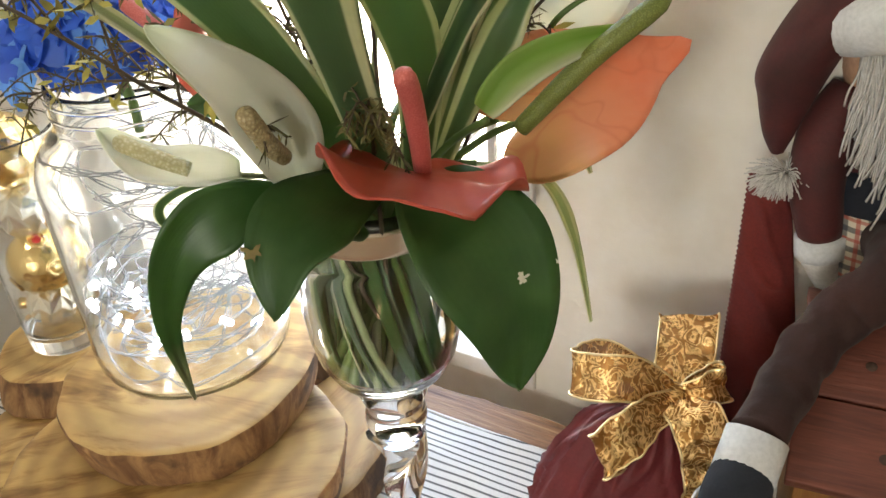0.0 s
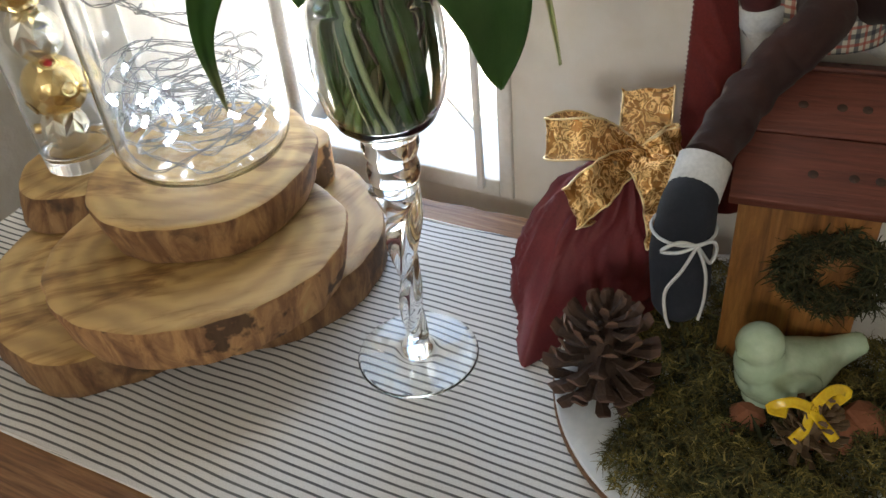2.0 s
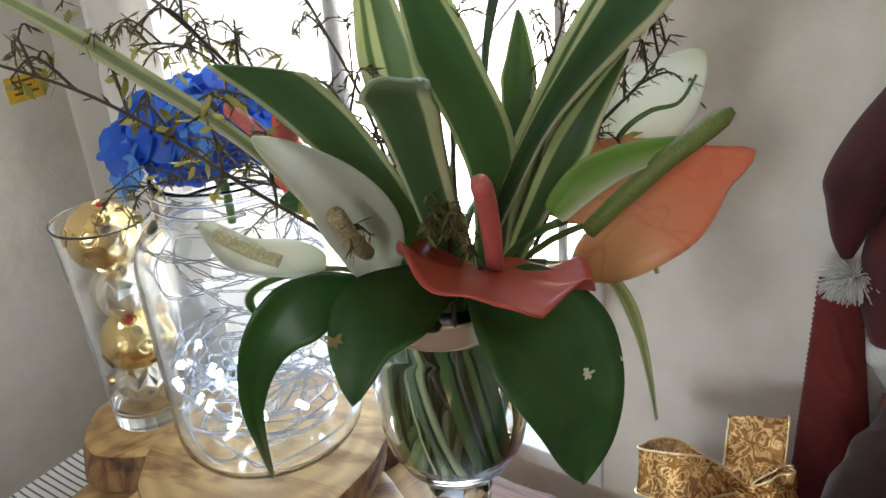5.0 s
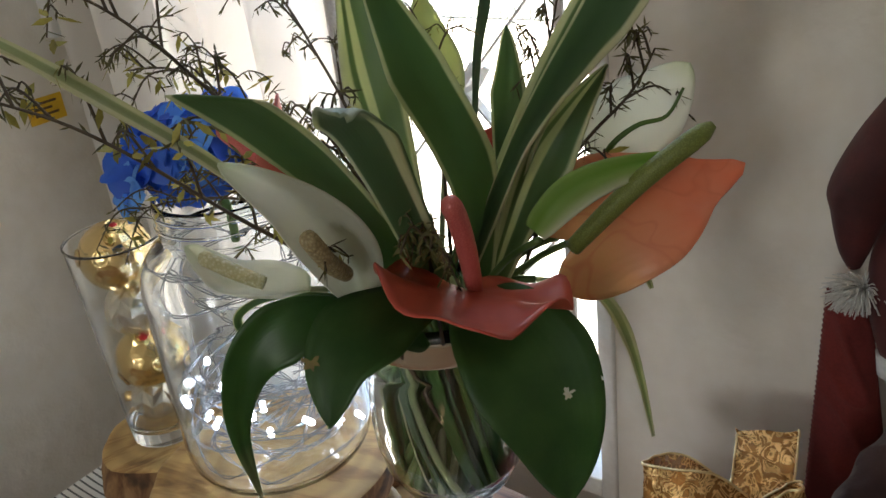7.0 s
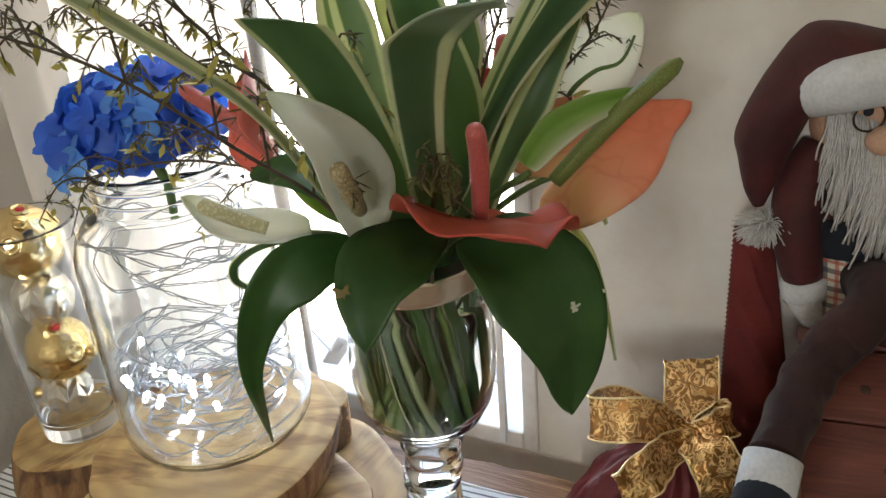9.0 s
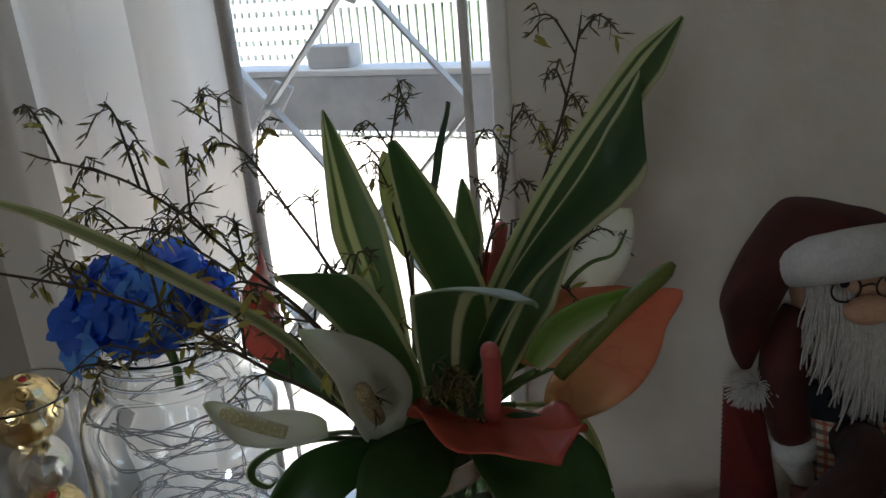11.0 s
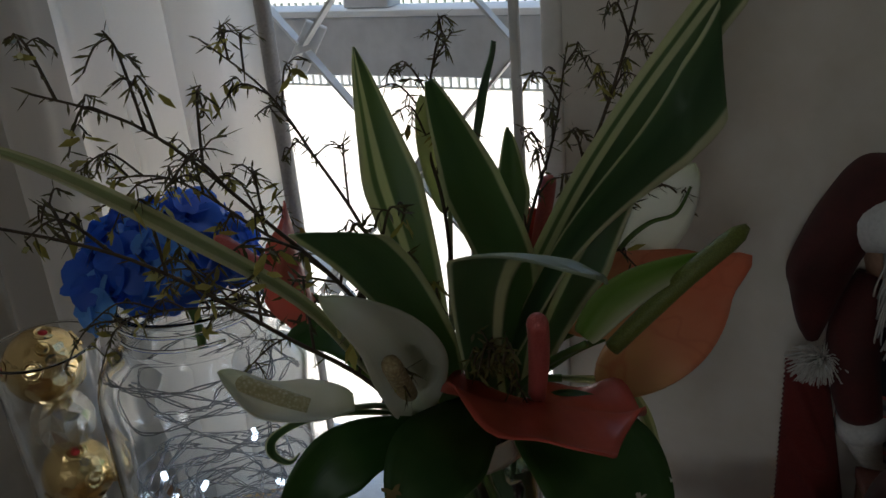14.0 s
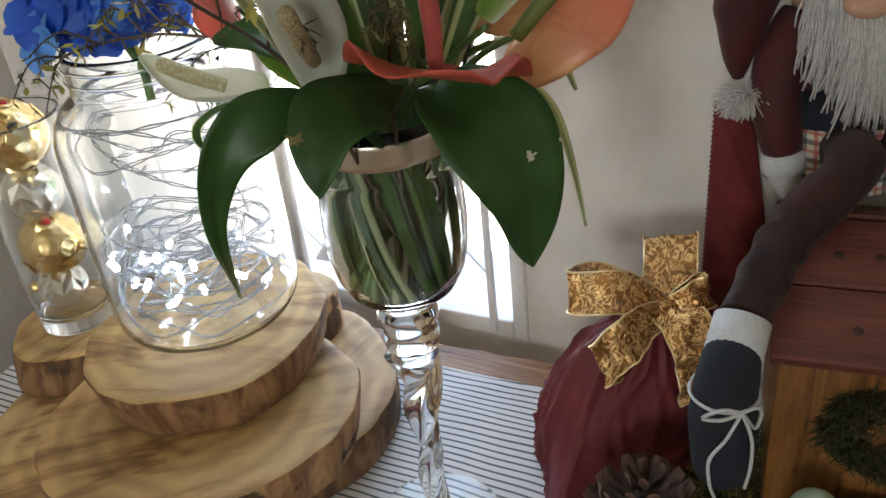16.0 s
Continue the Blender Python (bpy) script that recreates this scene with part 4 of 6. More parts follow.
blade(V, "arched green leaf with cut end and cream margin", "leaf", [(0.0, 0.372, 0.325), (-0.004, 0.352, 0.36), (-0.0095, 0.328, 0.394), (-0.0195, 0.293, 0.4335), (-0.03, 0.266, 0.4585)], 0.0106, (0.0, -0.72, -0.6), leaf_edged, 0.1, seed=7.0, shape=cut, slant=0.1)
blade(V, "upright leaf folded over at the top, pale underside showing", "leaf", [(0.016, 0.362, 0.33), (0.012, 0.336, 0.374), (0.0115, 0.306, 0.412), (0.0128, 0.283, 0.4345), (0.0145, 0.266, 0.445), (0.021, 0.24, 0.4555), (0.0275, 0.217, 0.463), (0.033, 0.2, 0.4665)], 0.0108, (0.0, -0.7, -0.6), leaf_fold, 0.08, seed=8.0, n=44, shape=lambda s: min(1.0, 0.6 + 0.9 * s) if s < 0.56 else max(0.06, 1 - (s - 0.56) / 0.44 * 0.9))
blade("grass_leaf", "long pale striped grass leaf reaching sideways", "leaf", [(-0.014, 0.372, 0.325), (-0.03, 0.345, 0.362), (-0.048, 0.314, 0.412), (-0.082, 0.298, 0.449), (-0.118, 0.292, 0.476), (-0.15, 0.29, 0.489)], 0.0032, (-0.2, -0.6, 0.9), leaf_grass, 0.25, 0.0006, 10.0)
blade("grass_leaf", "narrow striped grass leaf hanging down", "leaf", [(0.05, 0.395, 0.325), (0.078, 0.394, 0.318), (0.093, 0.394, 0.288), (0.103, 0.394, 0.236)], 0.0033, (0.5, -0.8, 0.5), leaf_grass, 0.4, 0.0006, 11.0)
blade("grass_leaf", "short striped grass leaf behind the coral flower", "leaf", [(0.06, 0.42, 0.335), (0.09, 0.425, 0.33), (0.104, 0.426, 0.302)], 0.0036, (0.4, -0.8, 0.4), leaf_grass, 0.4, 0.0006, 12.0)

blade("grass_leaf", "curled green leaf end beside the jar", "leaf", [(-0.022, 0.36, 0.335), (-0.045, 0.352, 0.343), (-0.064, 0.349, 0.342), (-0.077, 0.35, 0.334), (-0.079, 0.352, 0.325), (-0.072, 0.35, 0.3215), (-0.067, 0.349, 0.326)], 0.0019, (0.3, -0.9, 0.3), leaf_edged, 0.3, 0.0004, 19.0)

oval = lambda s: math.sin(math.pi * min(1.0, 0.12 + 0.88 * s)) ** 0.7 * (1.12 - 0.3 * s)
pointed = lambda s: (0.38 + 0.62 * math.sin(math.pi * min(0.5, s))) * (1.0 if s < 0.4 else max(0.01, 1 - ((s - 0.4) / 0.6) ** 1.7))
blade("broad_leaf", "broad glossy green leaf hanging over the rim, with a torn spot", "leaf", [(0.03, 0.342, 0.343), (0.048, 0.318, 0.338), (0.0625, 0.3065, 0.31), (0.0658, 0.3105, 0.267)], 0.0262, (0.42, -0.85, 0.55), leaf_dark, 0.22, 0.0022, 13.0, pointed, stalk_mat_=stalk_mat)
blade("broad_leaf", "green leaf drooping forward with a brown spot", "leaf", [(0.012, 0.34, 0.348), (-0.003, 0.312, 0.3515), (-0.0135, 0.293, 0.345), (-0.0168, 0.281, 0.3265)], 0.018, (-0.15, -0.9, 0.75), leaf_dark, 0.18, 0.0018, 14.0, pointed, stalk_mat_=stalk_mat)
blade("broad_leaf", "green leaf curling down to a thin pale tip", "leaf", [(-0.014, 0.334, 0.343), (-0.038, 0.319, 0.3465), (-0.058, 0.312, 0.333), (-0.0685, 0.31, 0.303), (-0.065, 0.309, 0.267)], 0.0125, (0.45, -0.75, 0.6), leaf_tip, 0.2, 0.0014, 15.0, lambda s: (0.45 + 0.55 * min(1.0, s / 0.3)) * (1.0 if s < 0.35 else max(0.015, 1 - ((s - 0.35) / 0.65) ** 0.95)), stalk_mat_=stalk_mat)
blade("broad_leaf", "green leaf at the back of the white lily", "leaf", [(-0.012, 0.375, 0.345), (-0.032, 0.38, 0.357), (-0.052, 0.388, 0.362), (-0.074, 0.395, 0.358)], 0.0135, (0.1, -0.55, 0.9), leaf_dark, 0.15, 0.0014, 16.0, oval, stalk_mat_=stalk_mat)
blade("broad_leaf", "bright green leaf showing below the red flower", "leaf", [(-0.02, 0.4, 0.33), (-0.042, 0.405, 0.345), (-0.058, 0.412, 0.35)], 0.012, (-0.1, -0.8, 0.7), green_spathe, 0.15, 0.001, 17.0, oval, stalk_mat_=stalk_mat)
blade("broad_leaf", "deep green leaf low in the bunch", "leaf", [(0.0, 0.37, 0.315), (-0.012, 0.345, 0.335), (-0.02, 0.325, 0.342)], 0.016, (-0.1, -0.8, 0.8), leaf_dark, 0.15, 0.001, 18.0, oval, stalk_mat_=stalk_mat)


def leaf_marks():
    """A torn pale spot, a smaller pale spot painted as a highlight, and a brown blotch on the two front leaves."""
    pale = paint("torn_and_highlight_leaf", (0.6, 0.62, 0.5), (0.5, 0.5, 0.34), 300.0, 0.8)
    brown = paint("dry_leaf", (0.24, 0.2, 0.07), (0.16, 0.13, 0.05), 200.0, 0.8)
    leaves = [o for o in scene.objects if o.name.startswith("broad_leaf")]
    for owner, at, face, size, mat, seed in ((leaves[0], (0.066, 0.3095, 0.3225), (0.25, -0.85, 0.45), 0.0028, pale, 2), (leaves[0], (0.081, 0.316, 0.3225), (0.45, -0.8, 0.45), 0.0015, pale, 5), (leaves[1], (-0.023, 0.2935, 0.348), (-0.3, -0.9, 0.5), 0.004, brown, 7)):
        bm = bmesh.new()
        ring = []
        for k in range(22):
            a = 2 * math.pi * k / 22
            q = size * (0.62 + 0.9 * noise.noise(Vector((math.cos(a) * 1.7, math.sin(a) * 1.7, seed))))
            ring.append(bm.verts.new((q * math.cos(a), q * math.sin(a), 0)))
        bm.faces.new(ring)
        blade_mesh = next(c for c in owner.children if c.name.startswith("leaf_blade")).data
        spot = min(blade_mesh.vertices, key=lambda v: (v.co - Vector(at)).length)
        up = spot.normal if spot.normal.dot(Vector(face)) > 0 else -spot.normal
        part("leaf_mark", bm, mat, owner, "dry spot and painted highlight", m=Matrix.Translation(spot.co + up * 0.0011) @ up.to_track_quat("Z", "Y").to_matrix().to_4x4())


leaf_marks()


def water_stems():
    """Bare lower stems and strap leaves that fill the goblet."""
    rnd = random.Random(5)
    for i in range(26):
        a = 2 * math.pi * i / 26 + rnd.uniform(-0.2, 0.2)
        k = rnd.uniform(0.45, 0.9)
        t = thing("cut_stem", "cut green stem standing in the water", "stem", "cut stems in the goblet")
        low = Vector((-0.0005 + 0.017 * math.cos(a + 1.1), 0.402 + 0.017 * math.sin(a + 1.1), 0.2035 + rnd.uniform(0, 0.008)))
        mid = Vector((-0.0005 + 0.027 * k * math.cos(a + 0.5), 0.402 + 0.027 * k * math.sin(a + 0.5), 0.245 + rnd.uniform(-0.006, 0.006)))
        top = Vector((-0.0005 + 0.030 * k * math.cos(a), 0.402 + 0.030 * k * math.sin(a), 0.318))
        if i % 3 == 2:
            bm = bmesh.new()
            tube(bm, [low, mid, top], 0.0019, 8, 12)
            part("stem", bm, stalk_pale if i % 6 == 5 else stalk_mat, t)
        else:
            part("strap", strip([low, mid, top], lambda s: 0.0022 + 0.0014 * s, (math.cos(a), math.sin(a), 0.1), 14, 4, 0.2, 0.0006, seed=i * 1.0), (leaf_dark, leaf_edged, leaf_dark, leaf_grey)[i % 4], t)


water_stems()


def twig(label, pts, seed, side=0.045, count=9, buds=0.3):
    """A wiry dark spray: a stem, side shoots, and short drooping needles."""
    rnd = random.Random(seed)
    t = thing("twig_spray", label, "twig", "twigs in the goblet")
    stem, needles, bud = bmesh.new(), bmesh.new(), bmesh.new()
    p = spline(pts, 40)
    tube(stem, p, lambda s: 0.0012 * (1 - 0.65 * s), 6)

    def needle(bm, at, d, length, w):
        d = d.normalized()
        s = d.orthogonal().normalized()
        s.rotate(Matrix.Rotation(rnd.uniform(0, 6.28), 3, d))
        q = [bm.verts.new(v) for v in (at - s * w * 0.4, at + d * length * 0.5 - s * w, at + d * length, at + d * length * 0.5 + s * w, at + s * w * 0.4)]
        bm.faces.new(q)

    shoots = [p[14:]]
    for k in range(count):
        i = int(10 + (len(p) - 12) * (k + rnd.random() * 0.6) / count)
        along = (p[min(i + 1, 39)] - p[i - 1]).normalized()
        d = Vector((rnd.uniform(-1, 1), rnd.uniform(-0.6, 0.6), rnd.uniform(-0.3, 0.8)))
        d = (d - along * d.dot(along)).normalized() * 0.9 + along * 0.8
        L = side * rnd.uniform(0.5, 1.1) * (1.15 - 0.5 * i / 40)
        a = p[i]
        b = a + d * L * 0.5 + Vector((0, 0, 0.004))
        c = a + d * L + Vector((0, 0, -0.012))
        sp = spline([a, b, c], 12)
        tube(stem, sp, lambda s: 0.0007 * (1 - 0.5 * s), 5)
        shoots.append(sp)
        for h in (5, 8):
            e = sp[h] + Vector((rnd.uniform(-1, 1), rnd.uniform(-1, 1), rnd.uniform(-0.8, 0.6))) * L * 0.35
            s2 = spline([sp[h], sp[h].lerp(e, 0.5) + Vector((0, 0, 0.003)), e], 7)
            tube(stem, s2, 0.0004, 4)
            shoots.append(s2)
    for sh in shoots:
        for i in range(2, len(sh)):
            along = (sh[i] - sh[i - 1]).normalized()
            for _ in range(1 if rnd.random() < 0.8 else 2):
                d = along * 0.5 + Vector((rnd.uniform(-1, 1), rnd.uniform(-1, 1), rnd.uniform(-1.4, 0.4)))
                needle(needles, sh[i], d, rnd.uniform(0.004, 0.009), rnd.uniform(0.0004, 0.0007))
        if rnd.random() < buds:
            for _ in range(3):
                d = Vector((rnd.uniform(-1, 1), rnd.uniform(-1, 1), rnd.uniform(-1.2, 0.3)))
                needle(bud, sh[-1] + Vector((rnd.uniform(-1, 1), rnd.uniform(-1, 1), rnd.uniform(-1, 0))) * 0.004, d, rnd.uniform(0.007, 0.011), rnd.uniform(0.0011, 0.0018))
    part("stem", stem, twig_mat, t)
    tagged(part("needles", needles, twig_leaf, t, smooth=False), kind="stuff")
    if bud.verts:
        tagged(part("bud", bud, twig_bud, t, "small yellow buds", smooth=False), kind="stuff")
    else:
        bud.free()


TW = "thin dark twig spray with drooping needles"
TWY = "thin dark twig spray with needles and yellow buds"
twig(TW, [(-0.004, 0.402, 0.25), (-0.03, 0.43, 0.37), (-0.065, 0.47, 0.425), (-0.085, 0.479, 0.455), (-0.112, 0.477, 0.482)], 1, 0.04, 8, 0.1)
twig(TWY, [(0.0, 0.39, 0.25), (-0.025, 0.345, 0.35), (-0.06, 0.325, 0.395), (-0.102, 0.307, 0.437), (-0.15, 0.29, 0.462)], 2, 0.045, 9, 0.5)
twig(TWY, [(-0.005, 0.4, 0.25), (-0.03, 0.37, 0.37), (-0.07, 0.36, 0.43), (-0.105, 0.355, 0.468), (-0.14, 0.35, 0.485)], 3, 0.05, 10, 0.5)
twig(TWY, [(-0.006, 0.405, 0.25), (-0.04, 0.41, 0.36), (-0.09, 0.43, 0.4), (-0.13, 0.45, 0.42), (-0.165, 0.46, 0.42)], 4, 0.05, 11, 0.6)
twig(TW, [(0.012, 0.41, 0.25), (0.045, 0.425, 0.37), (0.075, 0.435, 0.43), (0.092, 0.441, 0.478), (0.1, 0.445, 0.512)], 5, 0.042, 9, 0.15)
twig(TW, [(0.004, 0.42, 0.25), (0.002, 0.45, 0.38), (-0.004, 0.47, 0.42), (0.0, 0.48, 0.455), (0.012, 0.48, 0.475)], 6, 0.036, 7, 0.1)
twig(TW, [(0.01, 0.415, 0.25), (0.04, 0.45, 0.37), (0.058, 0.465, 0.42), (0.066, 0.47, 0.46)], 7, 0.036, 7, 0.1)
twig(TW, [(0.0, 0.4, 0.25), (-0.012, 0.375, 0.36), (-0.02, 0.36, 0.4), (-0.03, 0.352, 0.425)], 8, 0.03, 8, 0.1)
twig(TW, [(0.005, 0.39, 0.25), (0.012, 0.35, 0.35), (0.016, 0.335, 0.372), (0.02, 0.32, 0.378)], 9, 0.022, 8, 0.0)
twig(TW, [(0.015, 0.4, 0.25), (0.06, 0.42, 0.36), (0.095, 0.432, 0.4), (0.106, 0.431, 0.42)], 10, 0.03, 8, 0.1)
twig(TWY, [(-0.006, 0.405, 0.25), (-0.04, 0.4, 0.34), (-0.1, 0.44, 0.35), (-0.15, 0.46, 0.345), (-0.19, 0.47, 0.335)], 12, 0.04, 10, 0.7)


# ---- blue flower head, light string, ornaments ----
def hydrangea():
    t = thing("hydrangea", "bright blue hydrangea flower head resting on the jar mouth", "flower head", m=pose(-0.164, 0.52, 0.341))
    rnd = random.Random(12)
    kinds = []
    for k in range(3):
        bm = bmesh.new()
        lay = bm.loops.layers.uv.new("UVMap")
        for q in range(4):
            a = q * math.pi / 2 + 0.2 * k
            d, s = Vector((math.cos(a), math.sin(a), 0)), Vector((-math.sin(a), math.cos(a), 0))
            rows = []
            for i in range(5):
                r = i / 4
                w = 0.0092 * math.sin(math.pi * min(1, 0.1 + 0.78 * r)) ** 0.5
                z = 0.003 * r - 0.006 * r ** 3 + 0.0015 * math.sin(3 * r + k + q)
                rows.append([bm.verts.new(d * (0.0005 + 0.0145 * r) + s * w * j + Vector((0, 0, z + 0.002 * j * j + 0.001 * math.sin(5 * j + q + k)))) for j in (-1, -0.5, 0, 0.5, 1)])
            for x, y in zip(rows, rows[1:]):
                for j in range(4):
                    bm.faces.new((x[j], x[j + 1], y[j + 1], y[j]))
        me_ob = part("floret", bm, blue_mat, t)
        kinds.append(me_ob)
    n = 58
    for i in range(n):
        a = i * 2.39996
        zz = 1 - 1.28 * (i + 0.5) / n
        rr = math.sqrt(max(0, 1 - zz * zz))
        p = Vector((0.043 * rr * math.cos(a), 0.04 * rr * math.sin(a), 0.012 + 0.029 * zz)) * rnd.uniform(0.86, 1.06)
        nrm = Vector((p.x, p.y, (p.z - 0.005) * 1.3)).normalized()
        m = Matrix.Translation(p) @ nrm.to_track_quat("Z", "Y").to_matrix().to_4x4() @ pose(0, 0, 0, rnd.uniform(-25, 25), rnd.uniform(-25, 25), rnd.uniform(0, 360)) @ Matrix.Scale(rnd.uniform(1.0, 1.32), 4)
        if i % 7 == 6 and p.x < -0.01:
            m = Matrix.Translation((-0.012, -0.006, -0.012)) @ m
        if i < 3:
            kinds[i].matrix_basis = m
        else:
            o = new("floret", kinds[i % 3].data)
            o.matrix_basis, o.parent = m, t
    bm = bmesh.new()
    tube(bm, [(0.008, 0, -0.05), (0.008, 0, -0.03), (0, 0, 0.0), (0, 0, 0.03)], lambda s: 0.003 + 0.02 * s ** 4, 8, 14)
    part("stem", bm, stalk_mat, t)


hydrangea()


def light_string():
    t = thing("light_string", "clear wire light string with lit white bulbs, heaped in the jar", "light string", m=pose(-0.156, 0.522, 0.1365))
    rnd = random.Random(8)
    wire_mat = glass("clear_wire", (0.9, 0.92, 0.95), 1.5)
    bsdf(wire_mat).inputs["Roughness"].default_value = 0.12
    bsdf(wire_mat).inputs["Transmission Weight"].default_value = 0.45
    bsdf(wire_mat).inputs["Metallic"].default_value = 0.35
    bsdf(wire_mat).inputs["Base Color"].default_value = (0.5, 0.52, 0.56, 1)
    bulb_mat = material("lit_bulb", (0.9, 0.93, 1.0), 0.3)
    bsdf(bulb_mat).inputs["Emission Color"].default_value = (0.72, 0.82, 1.0, 1)
    bsdf(bulb_mat).inputs["Emission Strength"].default_value = 3.2
    bulb = None
    for loop in range(14):
        pts = []
        a = rnd.uniform(0, 6.28)
        turn = rnd.choice((-1, 1)) * rnd.uniform(0.45, 0.9)
        high = loop > 10
        zc = rnd.uniform(0.006, 0.05) if not high else rnd.uniform(0.06, 0.13)
        r = rnd.uniform(0.03, 0.058)
        for k in range(16):
            a += turn + rnd.uniform(-0.5, 0.5)
            r = min(0.0605, max(0.018, r + rnd.uniform(-0.016, 0.016)))
            zc = min(0.062 if not high else 0.15, max(0.002, zc + rnd.uniform(-0.018, 0.018 if not high else 0.02)))
            pts.append(Vector((r * math.cos(a), r * math.sin(a), zc)))
        p = spline(pts, 110)
        bm = bmesh.new()
        for ph in (0, math.pi):
            q = []
            for i, c in enumerate(p):
                d = (p[min(i + 1, 109)] - p[max(i - 1, 0)]).normalized()
                s = d.orthogonal().normalized()
                s.rotate(Matrix.Rotation(i * 0.9 + ph, 3, d))
                q.append(c + s * 0.0009)
            tube(bm, q, 0.00046, 5)
        part("wire", bm, wire_mat, t)
        if loop < 11:
            for h in (24, 78):
                c = p[h]
                if bulb is None:
                    b = bmesh.new()
                    tube(b, [(0, 0, -0.003), (0, 0, 0.0), (0, 0, 0.004), (0, 0, 0.0055)], lambda s: 0.0021 * (1 if s < 0.7 else 0.6), 8)
                    bulb = part("bulb", b, bulb_mat, t, "glowing white bulb")
                    o = bulb
                else:
                    o = new("bulb", bulb.data)
                    o.parent = t
                o.matrix_basis = Matrix.Translation(c) @ pose(0, 0, 0, rnd.uniform(0, 180), rnd.uniform(0, 180), 0)


light_string()


def gold():
    m = material("embossed_gold", (0.85, 0.66, 0.33), 0.17, 1.0)
    v = node(m, "ShaderNodeTexVoronoi", Scale=170.0)
    wire(m, coords(m), v.inputs["Vector"])
    bump(m, mixed(m, 0.2, v.outputs["Distance"], noisy(m, 150.0, 3)), 0.55, 0.0014)
    return m


gold_mat = gold()
silver_mat = paint("silver_facets", (0.8, 0.78, 0.72), (0.7, 0.66, 0.58), 40.0, 0.18, 200.0, 0.0, 0.9)
cap_mat = material("ornament_cap", (0.7, 0.52, 0.22), 0.25, 1.0)
red_dot = material("red_glitter", (0.5, 0.02, 0.03), 0.3, 0.3)


def ornament(label, x, y, z, r, faceted, turn):
    t = thing("ornament", label, "ornament", "ornaments in the vase", pose(x, y, z, *turn))
    if faceted:
        bm = bmesh.new()
        rows = []
        for i in range(1, 8):
            th = math.pi * i / 8
            n = 12
            rows.append([bm.verts.new((r * math.sin(th) * math.cos(2 * math.pi * (k + 0.5 * (i % 2)) / n), r * math.sin(th) * math.sin(2 * math.pi * (k + 0.5 * (i % 2)) / n), r * math.cos(th))) for k in range(n)])
        for i, (a, b) in enumerate(zip(rows, rows[1:])):
            for k in range(12):
                j = (k + 1) % 12
                if i % 2 == 0:
                    bm.faces.new((a[k], b[k], a[j])), bm.faces.new((b[k], b[j], a[j]))
                else:
                    bm.faces.new((a[k], b[k], b[j])), bm.faces.new((a[k], b[j], a[j]))
        top, low = bm.verts.new((0, 0, r)), bm.verts.new((0, 0, -r))
        for k in range(12):
            bm.faces.new((top, rows[0][k], rows[0][(k + 1) % 12]))
            bm.faces.new((low, rows[-1][(k + 1) % 12], rows[-1][k]))
        bmesh.ops.recalc_face_normals(bm, faces=bm.faces[:])
        part("faceted_ball", bm, silver_mat, t, smooth=False)
    else:
        bm = bmesh.new()
        bmesh.ops.create_uvsphere(bm, u_segments=40, v_segments=24, radius=r)
        part("ball", bm, gold_mat, t)
        for k in range(7):
            a, e = k * 0.9, -0.5 + 0.75 * (k % 3)
            d = Vector((math.cos(a) * math.cos(e), math.sin(a) * math.cos(e), math.sin(e)))
            ringbm = lathe([(0.0045, -0.0004), (0.0055, 0.0009), (0.0068, 0.0009), (0.0076, -0.0006)], 20)
            part("embossed_ring", ringbm, gold_mat, t, m=Matrix.Translation(d * r) @ d.to_track_quat("Z", "Y").to_matrix().to_4x4())
            if k % 2 == 0:
                part("red_spot", lathe([(0, 0.0008), (0.0028, 0.0006), (0.0036, -0.0006)], 16), red_dot, t, "red glitter spot", m=Matrix.Translation(d * r) @ d.to_track_quat("Z", "Y").to_matrix().to_4x4())
    bm = lathe([(0.0045, -0.001), (0.0048, 0.0055), (0.004, 0.006), (0, 0.006)], 16)
    cap = part("cap", bm, cap_mat, t, m=pose(0, 0, r - 0.001))
    bm = bmesh.new()
    tube(bm, [(0.0025 * math.cos(a), 0, 0.0075 + 0.0025 * math.sin(a)) for a in [k * 0.524 for k in range(13)]], 0.0004, 5)
    part("loop", bm, cap_mat, cap)


ornament("embossed gold ball ornament on top of the stack", -0.299, 0.598, 0.2445, 0.0285, False, (40, 20, 10))
ornament("faceted silver glass ornament", -0.297, 0.598, 0.197, 0.0235, True, (0, -95, -20))
ornament("embossed gold ball ornament with red spots", -0.297, 0.598, 0.150, 0.0265, False, (70, 100, 60))
ornament("faceted silver glass ornament", -0.301, 0.598, 0.1105, 0.0205, True, (0, -80, 20))


# ---- cloth sack with ribbon ----
def satin(name, a, b, rough=0.45):
    m = paint(name, a, b, 25.0, rough, 500.0, 0.2)
    bsdf(m).inputs["Sheen Weight"].default_value = 0.04
    return m


sack_cloth = satin("burgundy_cloth", (0.115, 0.012, 0.017), (0.17, 0.02, 0.024), 0.62)
felt_red = satin("red_felt", (0.15, 0.016, 0.013), (0.095, 0.01, 0.01), 0.9)


